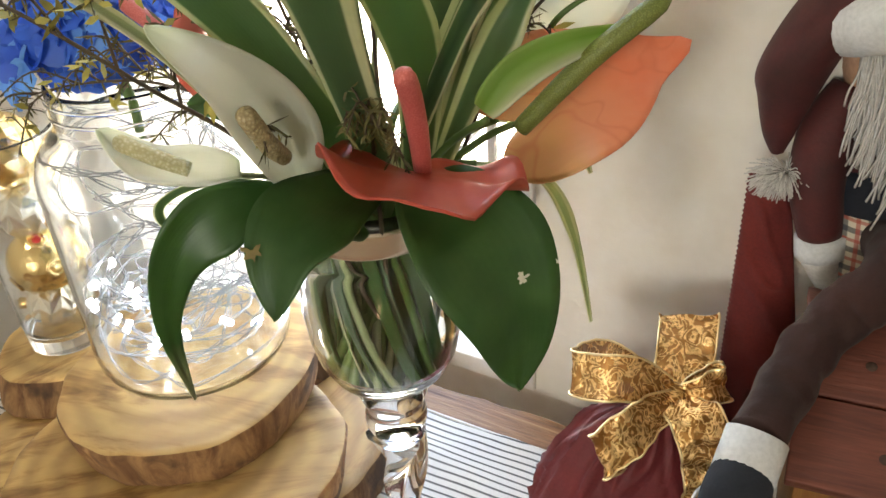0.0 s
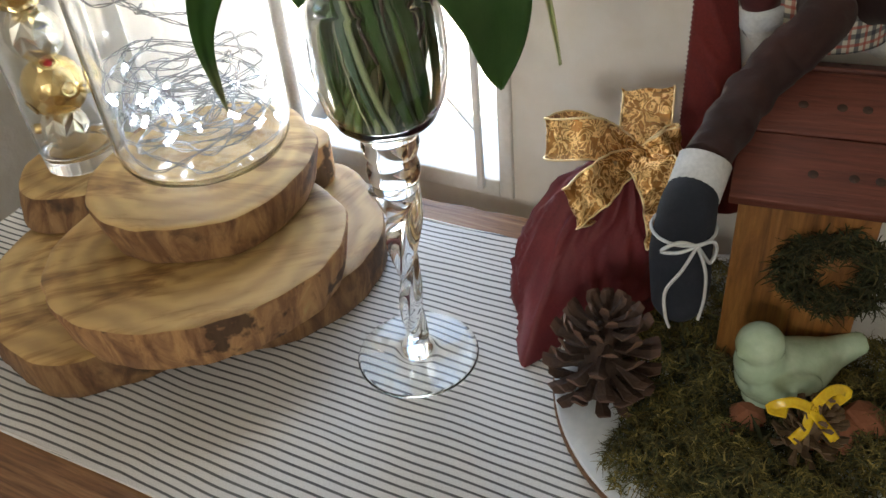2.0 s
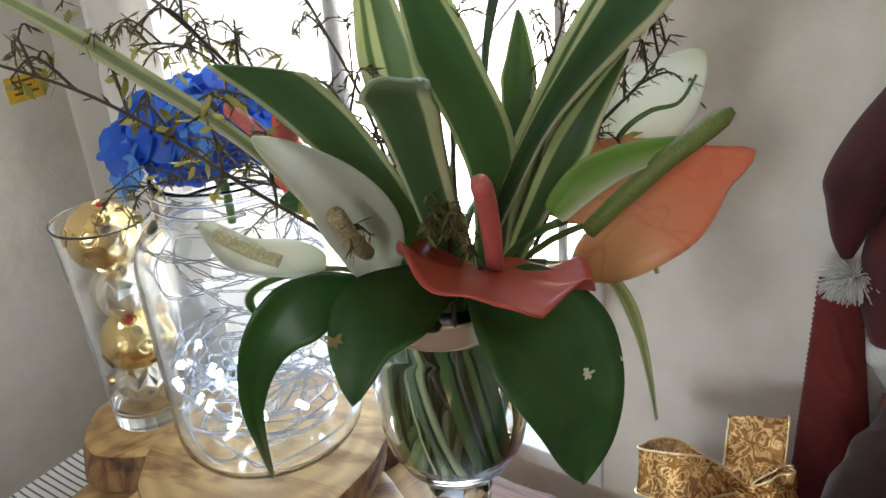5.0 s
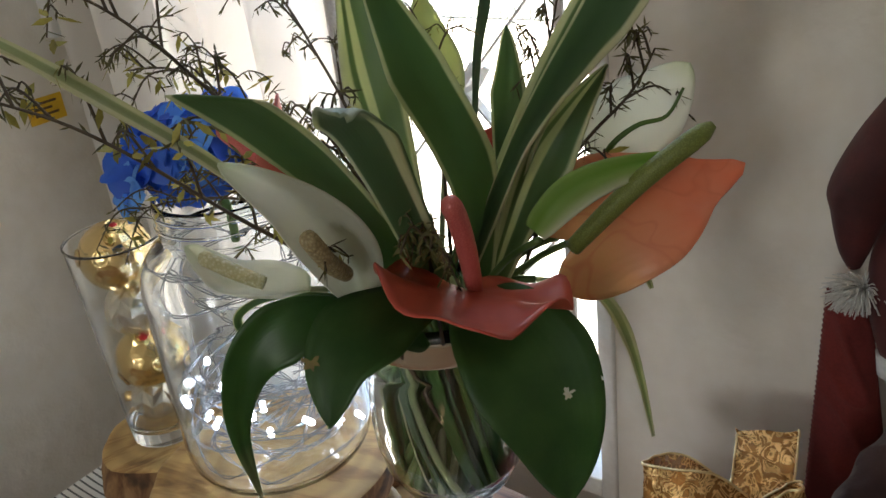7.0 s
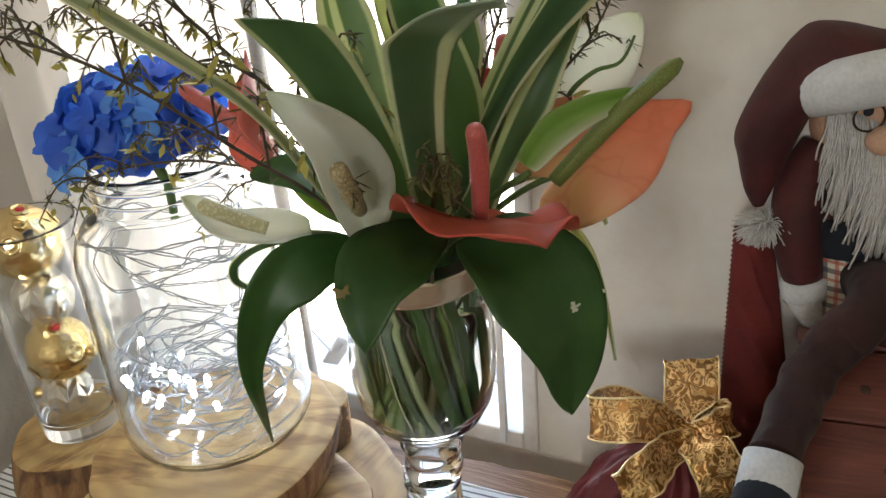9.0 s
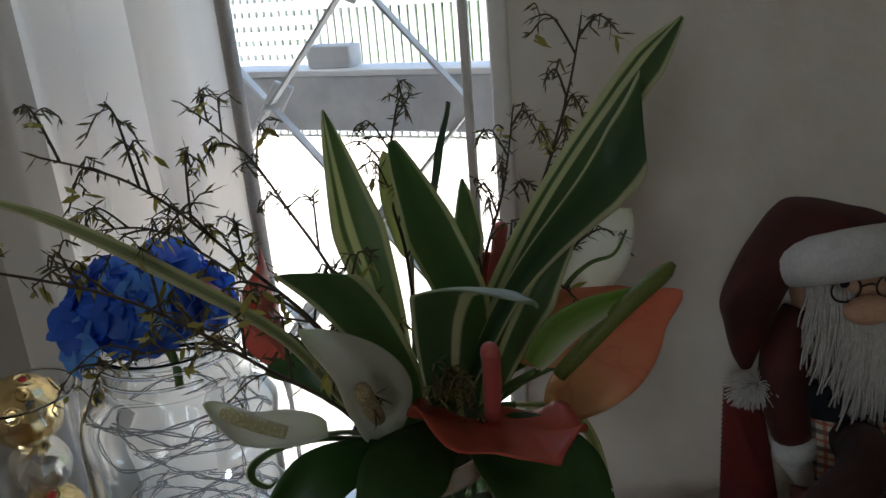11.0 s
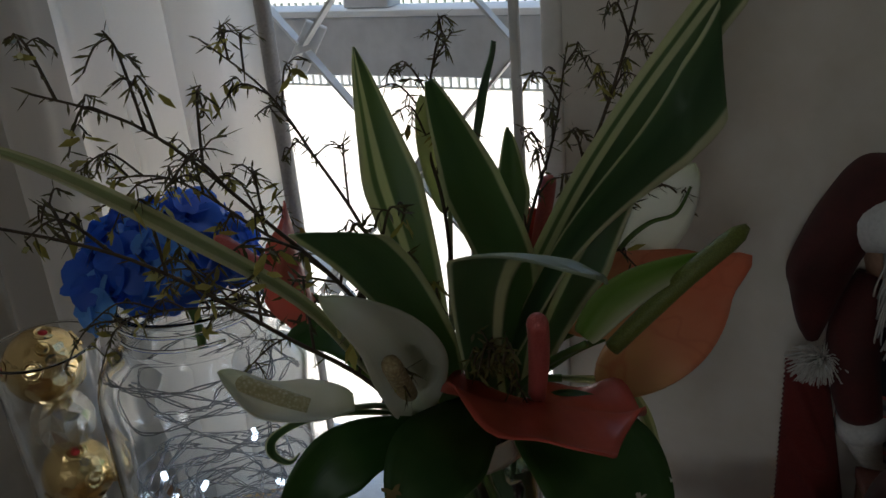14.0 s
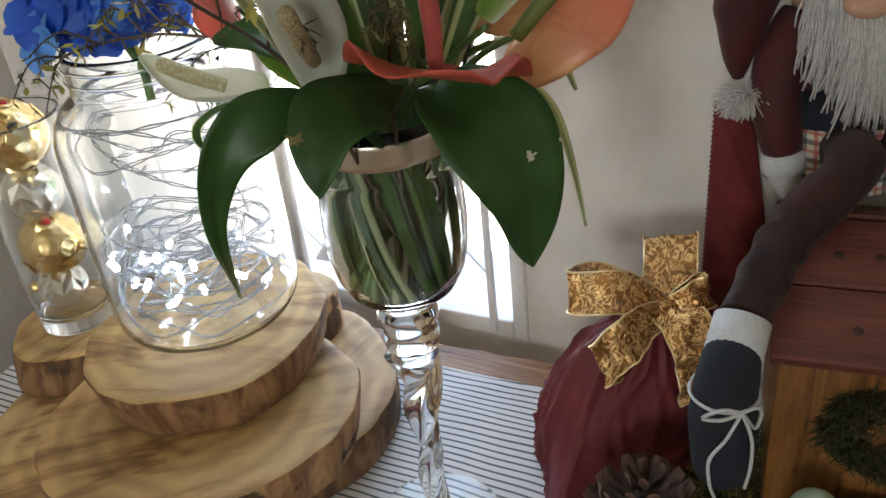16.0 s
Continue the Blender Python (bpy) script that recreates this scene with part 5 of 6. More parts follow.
def organza():
    m = material("gold_organza", (0.75, 0.42, 0.09), 0.28, 0.8)
    v = node(m, "ShaderNodeTexNoise", Scale=88.0, Detail=2.0, Distortion=2.6)
    wire(m, coords(m), v.inputs["Vector"])
    swirl = ramp(m, v.outputs["Fac"], [(0.41, (0, 0, 0)), (0.48, (1, 1, 1)), (0.52, (1, 1, 1)), (0.59, (0, 0, 0))])
    col = mixed(m, swirl, (0.56, 0.27, 0.075), (0.97, 0.68, 0.32))
    wire(m, col, bsdf(m).inputs["Base Color"])
    bump(m, noisy(m, 420.0, 3), 0.9, 0.0012)
    cl = m.node_tree.nodes.new("ShaderNodeBsdfTransparent")
    mx = m.node_tree.nodes.new("ShaderNodeMixShader")
    fac = ramp(m, v.outputs["Fac"], [(0.42, (0.56, 0.56, 0.56)), (0.47, (0.97, 0.97, 0.97)), (0.54, (0.97, 0.97, 0.97)), (0.6, (0.56, 0.56, 0.56))])
    wire(m, fac, mx.inputs[0])
    wire(m, cl.outputs[0], mx.inputs[1])
    wire(m, bsdf(m).outputs[0], mx.inputs[2])
    wire(m, mx.outputs[0], m.node_tree.nodes["Material Output"].inputs[0])
    return m


organza_mat = organza()
gold_cord = material("gold_edge", (0.95, 0.78, 0.46), 0.3, 0.75)


def sack():
    t = thing("gift_sack", "burgundy cloth gift sack tied with a gold ribbon", "gift sack", m=pose(0.132, 0.452, 0.0035, 0, 0, -8))
    bm = bmesh.new()
    seg, n, rows = 132, 60, []
    prof = spline([(1.03, 0, 0), (1.06, 0, 0.012), (1.05, 0, 0.035), (0.98, 0, 0.062), (0.86, 0, 0.088), (0.66, 0, 0.112), (0.44, 0, 0.123), (0.3, 0, 0.129), (0.22, 0, 0.132), (0.17, 0, 0.134), (0.12, 0, 0.135)], n)
    for pr in prof:
        k, z = pr.x, pr.z
        ring = []
        for i in range(seg):
            a = 2 * math.pi * i / seg
            up = min(1.0, max(0.0, (z - 0.045) / 0.09))
            pleat = 1 + 0.12 * up ** 1.5 * math.sin(13 * a + 2.5 * math.sin(3 * a) + 9 * z)
            cx, cy = math.cos(a), math.sin(a)
            # ridged creases that run slantwise down the cloth, softer dents between
            w = Vector((2.6 * cx + 9 * z, 2.6 * cy - 6 * z, 11 * z))
            crease = (1 - abs(2 * noise.noise(w * 1.15 + Vector((3, 1, 5))))) ** 4
            small = (1 - abs(2 * noise.noise(w * 2.6 + Vector((8, 2, 1))))) ** 5
            push = 0.0048 * (crease - 0.3) + 0.0018 * small + 0.005 * noise.noise(w * 0.7)
            x, y = 0.055 * k * pleat * cx, 0.041 * k * pleat * cy
            d = (a - 4.08 + math.pi) % (2 * math.pi) - math.pi
            corner = math.exp(-abs(d / 0.26) ** 1.6) * max(0.0, 1 - z / 0.075) ** 1.7
            tuck = math.exp(-((d - 0.55) / 0.25) ** 2) * max(0.0, 1 - z / 0.05)
            x, y = x * (1 + 0.42 * corner - 0.06 * tuck) + push * cx, y * (1 + 1.15 * corner - 0.1 * tuck) + push * cy
            ring.append(bm.verts.new((x + 0.027 * (z / 0.14) ** 1.5, y - 0.001 * z / 0.14, max(0.0, z + 0.4 * push * min(1, z / 0.02)))))
        rows.append(ring)
    for a, b in zip(rows, rows[1:]):
        for i in range(seg):
            bm.faces.new((a[i], a[(i + 1) % seg], b[(i + 1) % seg], b[i]))
    bm.faces.new(rows[0][::-1])
    bm.faces.new(rows[-1])
    cord = bmesh.new()
    tube(cord, [(0.0145 * math.cos(a) + 0.027, 0.0118 * math.sin(a) - 0.001, 0.131) for a in [2 * math.pi * k / 30 for k in range(31)]], 0.0022, 8)
    part("tie_cord", cord, gold_cord, t)
    part("sack_body", bm, sack_cloth, t)


def ribbon():
    t = thing("ribbon_bow", "sheer gold organza ribbon bow with bright edges", "ribbon bow")
    loops = [
        ("tail", [(0.165, 0.453, 0.134), (0.169, 0.463, 0.142), (0.1725, 0.475, 0.1515), (0.175, 0.485, 0.161), (0.1765, 0.491, 0.164), (0.177, 0.4945, 0.16)], (1, -0.1, 0.1), 0.0178, 1),
        ("loop", [(0.16, 0.448, 0.139), (0.148, 0.443, 0.151), (0.128, 0.44, 0.158), (0.109, 0.444, 0.156), (0.101, 0.452, 0.153), (0.107, 0.462, 0.151), (0.13, 0.463, 0.151), (0.154, 0.454, 0.139)], (0.12, 0.45, 0.85), 0.0138, 2),
        ("loop", [(0.16, 0.443, 0.139), (0.148, 0.43, 0.1405), (0.132, 0.42, 0.134), (0.118, 0.414, 0.125), (0.1135, 0.416, 0.119), (0.122, 0.423, 0.116), (0.14, 0.432, 0.121), (0.154, 0.441, 0.131)], (-0.38, 0.3, 0.85), 0.0145, 3),
        ("tail", [(0.161, 0.444, 0.139), (0.168, 0.43, 0.141), (0.174, 0.417, 0.131), (0.178, 0.41, 0.11), (0.179, 0.409, 0.09)], (1, 0.1, 0.15), 0.0158, 4),
        ("loop", [(0.163, 0.446, 0.139), (0.177, 0.441, 0.146), (0.188, 0.445, 0.147), (0.191, 0.452, 0.145), (0.182, 0.456, 0.141), (0.165, 0.45, 0.136)], (-0.1, 0.4, 0.85), 0.0105, 5),
    ]
    n, nx = 48, 14
    for kind, pts, side, half, seed in loops:
        p = spline(pts, n)
        side = Vector(side).normalized()
        bm = bmesh.new()
        grid = []
        for i, q in enumerate(p):
            s = i / (n - 1)
            d = (p[min(i + 1, n - 1)] - p[max(i - 1, 0)]).normalized()
            nor = side.cross(d).normalized()
            full = min(1.0, 0.4 + 2.6 * s, 0.4 + 2.6 * (1 - s) if kind == "loop" else 1.0)
            row = []
            for j in range(nx + 1):
                a = 2 * j / nx - 1
                pleat = 0.0022 * (1.02 - full) * math.sin(9 * a + seed)
                scallop = 0.0017 * abs(a) ** 2 * math.sin(26 * s + 2.2 * seed + (1.4 if a > 0 else 0))
                crush = 0.0026 * noise.noise(q * 130 + Vector((a * 1.2, seed, 0))) + 0.0007 * noise.noise(q * 420 + Vector((a * 3, 0, seed)))
                row.append(bm.verts.new(q + side * (half * full * a) + nor * (pleat + scallop + crush)))
            grid.append(row)
        edges = [[r[0].co.copy() for r in grid], [r[-1].co.copy() for r in grid]]
        if kind == "tail":
            edges.append([v.co.copy() for v in grid[-1]])
        for a, b in zip(grid, grid[1:]):
            for j in range(nx):
                bm.faces.new((a[j], a[j + 1], b[j + 1], b[j]))
        bm.normal_update()
        bmesh.ops.solidify(bm, geom=bm.faces[:], thickness=0.0003)
        piece = part("ribbon_loop" if kind == "loop" else "ribbon_tail", bm, organza_mat, t)
        for edge in edges:
            b = bmesh.new()
            tube(b, edge, 0.0008, 6)
            part("edge_cord", b, gold_cord, piece)
    b = bmesh.new()
    bmesh.ops.create_icosphere(b, subdivisions=3, radius=0.0095, matrix=pose(0.159, 0.447, 0.138) @ Matrix.Diagonal((1, 0.8, 0.9, 1)))
    for v in b.verts:
        v.co += v.normal * 0.0012 * noise.noise(v.co * 260)
    part("knot", b, organza_mat, t)


sack()
ribbon()


def stocking():
    """A flat felt stocking with a pinked edge, leaning on the wall."""
    t = thing("felt_stocking", "dark red felt stocking with a pinked edge leaning on the wall", "stocking")
    bm = bmesh.new()
    n = 110
    front, back = [], []
    for i in range(n + 1):
        s = i / n
        # lower end lengthened and widened to darken the shadowed gap beside the boot
        z = 0.2425 - 0.2 * s
        left = 0.2125 - 0.006 * s + (0.0009 if i % 2 else -0.0004)
        right = 0.236 + 0.03 * s
        row_f, row_b = [], []
        for k in range(17):
            q = k / 16
            x = left + (right - left) * q
            crease = (1 - abs(2 * noise.noise(Vector((x * 55 + z * 22, z * 26, 3))))) ** 3
            puff = 0.0065 * math.sin(math.pi * q) * (1 + 0.5 * noise.noise(Vector((x * 60, z * 30, 0)))) + 0.0035 * crease * math.sin(math.pi * q)
            y = 0.525 - 0.014 * s - 0.01 * (q - 0.5)
            z2 = z - 0.008 * q * (1 - s)
            row_f.append(bm.verts.new((x, y - puff - 0.0015, z2)))
            row_b.append(bm.verts.new((x, y + puff + 0.0015, z2)))
        front.append(row_f)
        back.append(row_b)
    for a, b in zip(front, front[1:]):
        for k in range(16):
            bm.faces.new((a[k], b[k], b[k + 1], a[k + 1]))
    for a, b in zip(back, back[1:]):
        for k in range(16):
            bm.faces.new((a[k], a[k + 1], b[k + 1], b[k]))
    for k, flip in ((0, False), (16, True)):
        for i in range(n):
            f = [front[i][k], back[i][k], back[i + 1][k], front[i + 1][k]]
            bm.faces.new(f[::-1] if flip else f)
    for i in (0, n):
        for k in range(16):
            bm.faces.new((front[i][k], front[i][k + 1], back[i][k + 1], back[i][k]))
    bmesh.ops.recalc_face_normals(bm, faces=bm.faces[:])
    part("felt_body", bm, felt_red, t)
    b = bmesh.new()
    tube(b, [(0.221, 0.519, 0.237), (0.223, 0.523, 0.25), (0.228, 0.524, 0.236)], 0.0012, 6, 12)
    part("hanging_loop", b, felt_red, t)


stocking()


# ---- cloth doll: one plain mesh ----
def doll():
    mats = [satin("doll_red", (0.072, 0.008, 0.008), (0.026, 0.0035, 0.0045), 0.75), paint("doll_white", (0.6, 0.61, 0.62), (0.5, 0.51, 0.53), 60.0, 0.9, 400.0), paint("doll_skin", (0.6, 0.38, 0.26), (0.55, 0.32, 0.22), 40.0, 0.8, 400.0),
            paint("doll_beard", (0.6, 0.59, 0.57), (0.48, 0.47, 0.46), 200.0, 0.9, 500.0), paint("doll_navy", (0.009, 0.012, 0.02), (0.015, 0.018, 0.028), 60.0, 0.9, 500.0), None,
            satin("doll_trousers", (0.036, 0.009, 0.0065), (0.014, 0.004, 0.0035), 0.85), material("doll_wire", (0.05, 0.04, 0.03), 0.35, 0.8)]
    plaid = material("doll_plaid", (0.6, 0.55, 0.45), 0.9)
    base = (0.62, 0.58, 0.48)
    col = base
    for axis, k, c, lo in (("X", 95.0, (0.03, 0.035, 0.06), 0.36), ("Z", 95.0, (0.03, 0.035, 0.06), 0.36), ("X", 95.0, (0.4, 0.06, 0.04), -1), ("Z", 95.0, (0.4, 0.06, 0.04), -1)):
        tc = plaid.node_tree.nodes.new("ShaderNodeTexCoord")
        sp = plaid.node_tree.nodes.new("ShaderNodeSeparateXYZ")
        wire(plaid, tc.outputs["Object"], sp.inputs[0])
        mu = plaid.node_tree.nodes.new("ShaderNodeMath")
        mu.operation = "MULTIPLY"
        mu.inputs[1].default_value = k * 0.9
        wire(plaid, sp.outputs[axis], mu.inputs[0])
        pp = plaid.node_tree.nodes.new("ShaderNodeMath")
        pp.operation = "PINGPONG"
        pp.inputs[1].default_value = 0.5
        wire(plaid, mu.outputs[0], pp.inputs[0])
        mask = ramp(plaid, pp.outputs[0], [(0.34, (0, 0, 0)), (0.38, (0.75, 0.75, 0.75))] if lo > 0 else [(0.07, (0.7, 0.7, 0.7)), (0.1, (0, 0, 0))])
        col = mixed(plaid, mask, col, c)
    wire(plaid, col, bsdf(plaid).inputs["Base Color"])
    bump(plaid, noisy(plaid, 900.0, 2), 0.3, 0.0005)
    mats[5] = plaid
    RED, WHITE, SKIN, BEARD, NAVY, PLAID, TROUSER, WIRE = range(8)
    bm = bmesh.new()
    rnd = random.Random(4)

    def ball(c, r, mat, scale=(1, 1, 1), seg=24):
        got = bmesh.ops.create_uvsphere(bm, u_segments=seg, v_segments=seg * 2 // 3, radius=r, matrix=Matrix.Translation(c) @ Matrix.Diagonal((*scale, 1)))
        for f in {f for v in got["verts"] for f in v.link_faces}:
            f.material_index = mat

    # head, hat, brim
    ball((0.277, 0.522, 0.32), 0.039, SKIN, (0.82, 0.85, 0.92))
    # hat: a flat cloth cone folded over, lofted from the tail to the head
    cuts = [((0.212, 0.264), (0.2195, 0.266), 0.005), ((0.206, 0.276), (0.2245, 0.28), 0.009), ((0.2005, 0.298), (0.231, 0.298), 0.013), ((0.198, 0.316), (0.237, 0.314), 0.016), ((0.212, 0.346), (0.244, 0.332), 0.021),
            ((0.2365, 0.377), (0.25, 0.336), 0.028), ((0.254, 0.381), (0.26, 0.336), 0.034), ((0.276, 0.377), (0.278, 0.338), 0.036), ((0.295, 0.373), (0.294, 0.338), 0.033), ((0.309, 0.36), (0.307, 0.338), 0.022)]
    soft_l = spline([(a[0], a[1], d) for a, b, d in cuts], 80)
    soft_r = spline([(b[0], b[1], d) for a, b, d in cuts], 80)
    rows = []
    for q in range(80):
        s = q / 79 * (len(cuts) - 1)
        k = min(int(s), len(cuts) - 2)
        t = s - k
        lx, lz, dep = soft_l[q]
        rx, rz, _ = soft_r[q]
        ring = []
        for n in range(28):
            a = 2 * math.pi * n / 28
            w = 0.5 + 0.5 * math.copysign(abs(math.cos(a)) ** 0.8, math.cos(a))
            fold = 1 + 0.14 * noise.noise(Vector((lx * 60, w * 3, 2.0)))
            ring.append(bm.verts.new((lx + (rx - lx) * w, 0.524 + dep * fold * math.copysign(abs(math.sin(a)) ** 0.9, math.sin(a)), lz + (rz - lz) * w)))
        rows.append(ring)
    for a, b in zip(rows, rows[1:]):
        for n in range(28):
            bm.faces.new((a[n], a[(n + 1) % 28], b[(n + 1) % 28], b[n])).material_index = RED
    bm.faces.new(rows[0]).material_index = RED
    bm.faces.new(rows[-1]).material_index = RED
    tube(bm, [(0.2735 + 0.034 * math.cos(a), 0.519 + 0.037 * math.sin(a), 0.347 - 0.011 * math.sin(a) + 0.002 * math.cos(a) - 0.004 * math.cos(a) ** 2) for a in [2 * math.pi * k / 36 for k in range(37)]], 0.0162, 18, 0, WHITE)
    # pompon strands
    for _ in range(620):
        d = Vector((rnd.uniform(-1, 1), rnd.uniform(-1, 0.6), rnd.uniform(-1.2, 0.6))).normalized()
        c = Vector((0.219, 0.511, 0.256))
        e = c + Vector((d.x * 0.023, d.y * 0.016, d.z * 0.014 - 0.002)) 
        e = c.lerp(e, rnd.uniform(0.6, 1.1))
        tube(bm, [c, c.lerp(e, 0.6) + Vector((0, 0, 0.002)), e], 0.0004, 4, 4, BEARD)
    # face
    ball((0.275, 0.482, 0.319), 0.0115, SKIN, (1.35, 0.9, 0.85))
    for x in (0.261, 0.29):
        tube(bm, [(x + 0.0095 * math.cos(a), 0.4845, 0.333 + 0.0085 * math.sin(a)) for a in [2 * math.pi * k / 20 for k in range(21)]], 0.0007, 6, 0, WIRE)
        ball((x + 0.001, 0.4885, 0.3355), 0.0032, NAVY, (1, 0.5, 1), 12)
    tube(bm, [(0.2705, 0.4845, 0.334), (0.2755, 0.483, 0.336), (0.2805, 0.4845, 0.334)], 0.0007, 6, 6, WIRE)
    # beard of loose yarn
    for k in range(760):
        a = rnd.uniform(-1.2, 1.2)
        layer = rnd.random()
        x0 = 0.282 + 0.037 * math.sin(a)
        y0 = 0.522 - 0.037 * math.cos(a) + 0.002
        z0 = 0.322 - 0.012 * rnd.random() + 0.018 * abs(math.sin(a))
        L = (0.072 + 0.02 * rnd.random()) * (1 - 0.35 * abs(math.sin(a)) ** 2) * (0.55 + 0.45 * layer)
        x1 = x0 + 0.012 * rnd.uniform(-1, 1) - 0.12 * (x0 - 0.285)
        tube(bm, [(x0, y0, z0), (x0 + 0.3 * (x1 - x0) + 0.003 * rnd.uniform(-1, 1), y0 - 0.007 - 0.004 * layer, z0 - 0.35 * L), (x0 + 0.7 * (x1 - x0) + 0.003 * rnd.uniform(-1, 1), y0 - 0.007 - 0.006 * layer, z0 - 0.7 * L), (x1, y0 - 0.004 - 0.006 * layer, z0 - L)], 0.0007, 4, 9, BEARD)
    # body
    ball((0.288, 0.53, 0.25), 0.046, RED, (1.0, 0.72, 1.25))
    tube(bm, [(0.288, 0.529, 0.252), (0.288, 0.527, 0.243), (0.288, 0.526, 0.231)], lambda s: 0.0475 - 0.002 * abs(2 * s - 1), 30, 5, NAVY)
    tube(bm, [(0.288, 0.525, 0.2308), (0.288, 0.523, 0.215), (0.288, 0.521, 0.19)], lambda s: 0.0462 + 0.003 * s, 30, 8, PLAID)
    # arms with cuffs and mittens
    for sx in (-1, 1):
        X = lambda x: 0.288 + sx * (0.288 - x)
        tube(bm, [(X(0.252), 0.522, 0.303), (X(0.239), 0.515, 0.28), (X(0.236), 0.507, 0.25), (X(0.241), 0.5, 0.219)], lambda s: 0.0125 + 0.0035 * math.sin(math.pi * s), 16, 14, RED)
        tube(bm, [(X(0.241), 0.5, 0.22), (X(0.2425), 0.499, 0.207)], lambda s: 0.0148, 16, 4, WHITE)
        tube(bm, [(X(0.2425), 0.499, 0.207), (X(0.247), 0.497, 0.195), (X(0.255), 0.494, 0.18)], lambda s: 0.0125 * (1 - 0.45 * s), 14, 8, BEARD)
    # legs, cuffs, boots and laces
    for sx, pts, low in ((-1, [(0.279, 0.505, 0.216), (0.267, 0.456, 0.232), (0.25, 0.434, 0.2275), (0.234, 0.432, 0.2135), (0.213, 0.419, 0.198), (0.194, 0.395, 0.1895), (0.1755, 0.37, 0.1825)], (0.1665, 0.3555, 0.1705)),
                         (1, [(0.302, 0.505, 0.216), (0.318, 0.445, 0.24), (0.334, 0.398, 0.243), (0.344, 0.366, 0.205), (0.343, 0.354, 0.162), (0.341, 0.35, 0.132)], (0.339, 0.346, 0.11))):
        # trousers hang in slack folds
        p = spline(pts, 64)
        tube(bm, p, lambda s: 0.0142 + 0.0025 * (1 - s) + 0.0009 * math.sin(31 * s + 2 * math.sin(9 * s)) + 0.0014 * math.exp(-((s - 0.42) / 0.03) ** 2), 24, 0, TROUSER)
        bm.verts.ensure_lookup_table()
        for v in bm.verts[-24 * 64:]:
            ridge = (1 - abs(2 * noise.noise(Vector((v.co.x * 85, v.co.y * 45, v.co.z * 50))))) ** 3
            v.co += Vector((-0.3, -0.6, 0.75)) * (0.0038 * ridge - 0.0012)
        top, end = Vector(pts[-1]), Vector(low)
        ax = (end - top).normalized()
        tube(bm, [top - ax * 0.002, top - ax * 0.0015, end, end + ax * 0.0004], lambda s: 0.0146 if s in (0, 1) else 0.0158, 24, 0, WHITE)
        c = end + Vector((-0.004, -0.003, -0.042))
        tube(bm, [end - ax * 0.004, end + ax * 0.007, c + Vector((0, 0, 0.012)), c, c + Vector((0.001, -0.003, -0.02)), c + Vector((0.001, -0.004, -0.034)), c + Vector((0.001, -0.004, -0.043))], lambda s: (0.0138 + 0.0048 * math.sin(math.pi * min(1, 0.05 + 0.9 * s))) * (1 if s < 0.82 else 1 - 3.2 * (s - 0.82) ** 1.2), 22, 26, NAVY)
        k = c + Vector((0.004, -0.0182, 0.021))
        tube(bm, [k, k + Vector((-0.011, -0.001, 0.004)), k + Vector((-0.0195, 0.005, -0.006)), k + Vector((-0.0105, 0.0, -0.004)), k], 0.0012, 6, 20, WHITE)
        tube(bm, [k, k + Vector((0.009, 0.002, 0.001)), k + Vector((0.014, 0.008, -0.01)), k + Vector((0.011, 0.007, -0.019)), k + Vector((0.004, 0.001, -0.007)), k], 0.0012, 6, 22, WHITE)
        tube(bm, [k, k + Vector((-0.008, -0.003, -0.015)), k + Vector((-0.016, -0.001, -0.032)), k + Vector((-0.015, -0.002, -0.05)), k + Vector((-0.012, -0.003, -0.06))], 0.0011, 6, 20, WHITE)
        tube(bm, [k, k + Vector((0.006, -0.002, -0.018)), k + Vector((0.008, 0.0, -0.04)), k + Vector((0.006, 0.0, -0.058))], 0.0011, 6, 18, WHITE)
        tube(bm, [k + Vector((-0.004 + 0.0188 * math.cos(a), 0.0182 + 0.0188 * math.sin(a), 0.001)) for a in [2 * math.pi * q / 28 for q in range(29)]], 0.0011, 6, 0, WHITE)
    d = part("cloth_doll", bm, mats, m=pose(0.009, 0, -0.004))
    tagged(d, "bearded cloth doll in a red hat sitting on the house", "doll")


doll()

# ---- tray with moss, cone, bird and little house ----
TC = (0.241, 0.343)
tray_white = paint("tray_white", (0.72, 0.75, 0.78), (0.64, 0.67, 0.7), 20.0, 0.4, 200.0, 0.1)
tray_edge = old_wood("tray_rim", (0.16, 0.08, 0.04), (0.24, 0.13, 0.07), (0.06, 0.03, 0.015))


def tray():
    t = thing("round_tray", "round white tray with a thin brown rim", "tray", m=pose(*TC, 0.0042))
    part("board", lathe([(0, 0.0), (0.1452, 0.0), (0.1458, 0.003), (0.1458, 0.0068), (0.145, 0.0078), (0, 0.0078)], 96), tray_white, t, smooth=False)
    part("rim_line", lathe([(0.1459, 0.0002), (0.1468, 0.0008), (0.1469, 0.0052), (0.1459, 0.006)], 96), tray_edge, t)


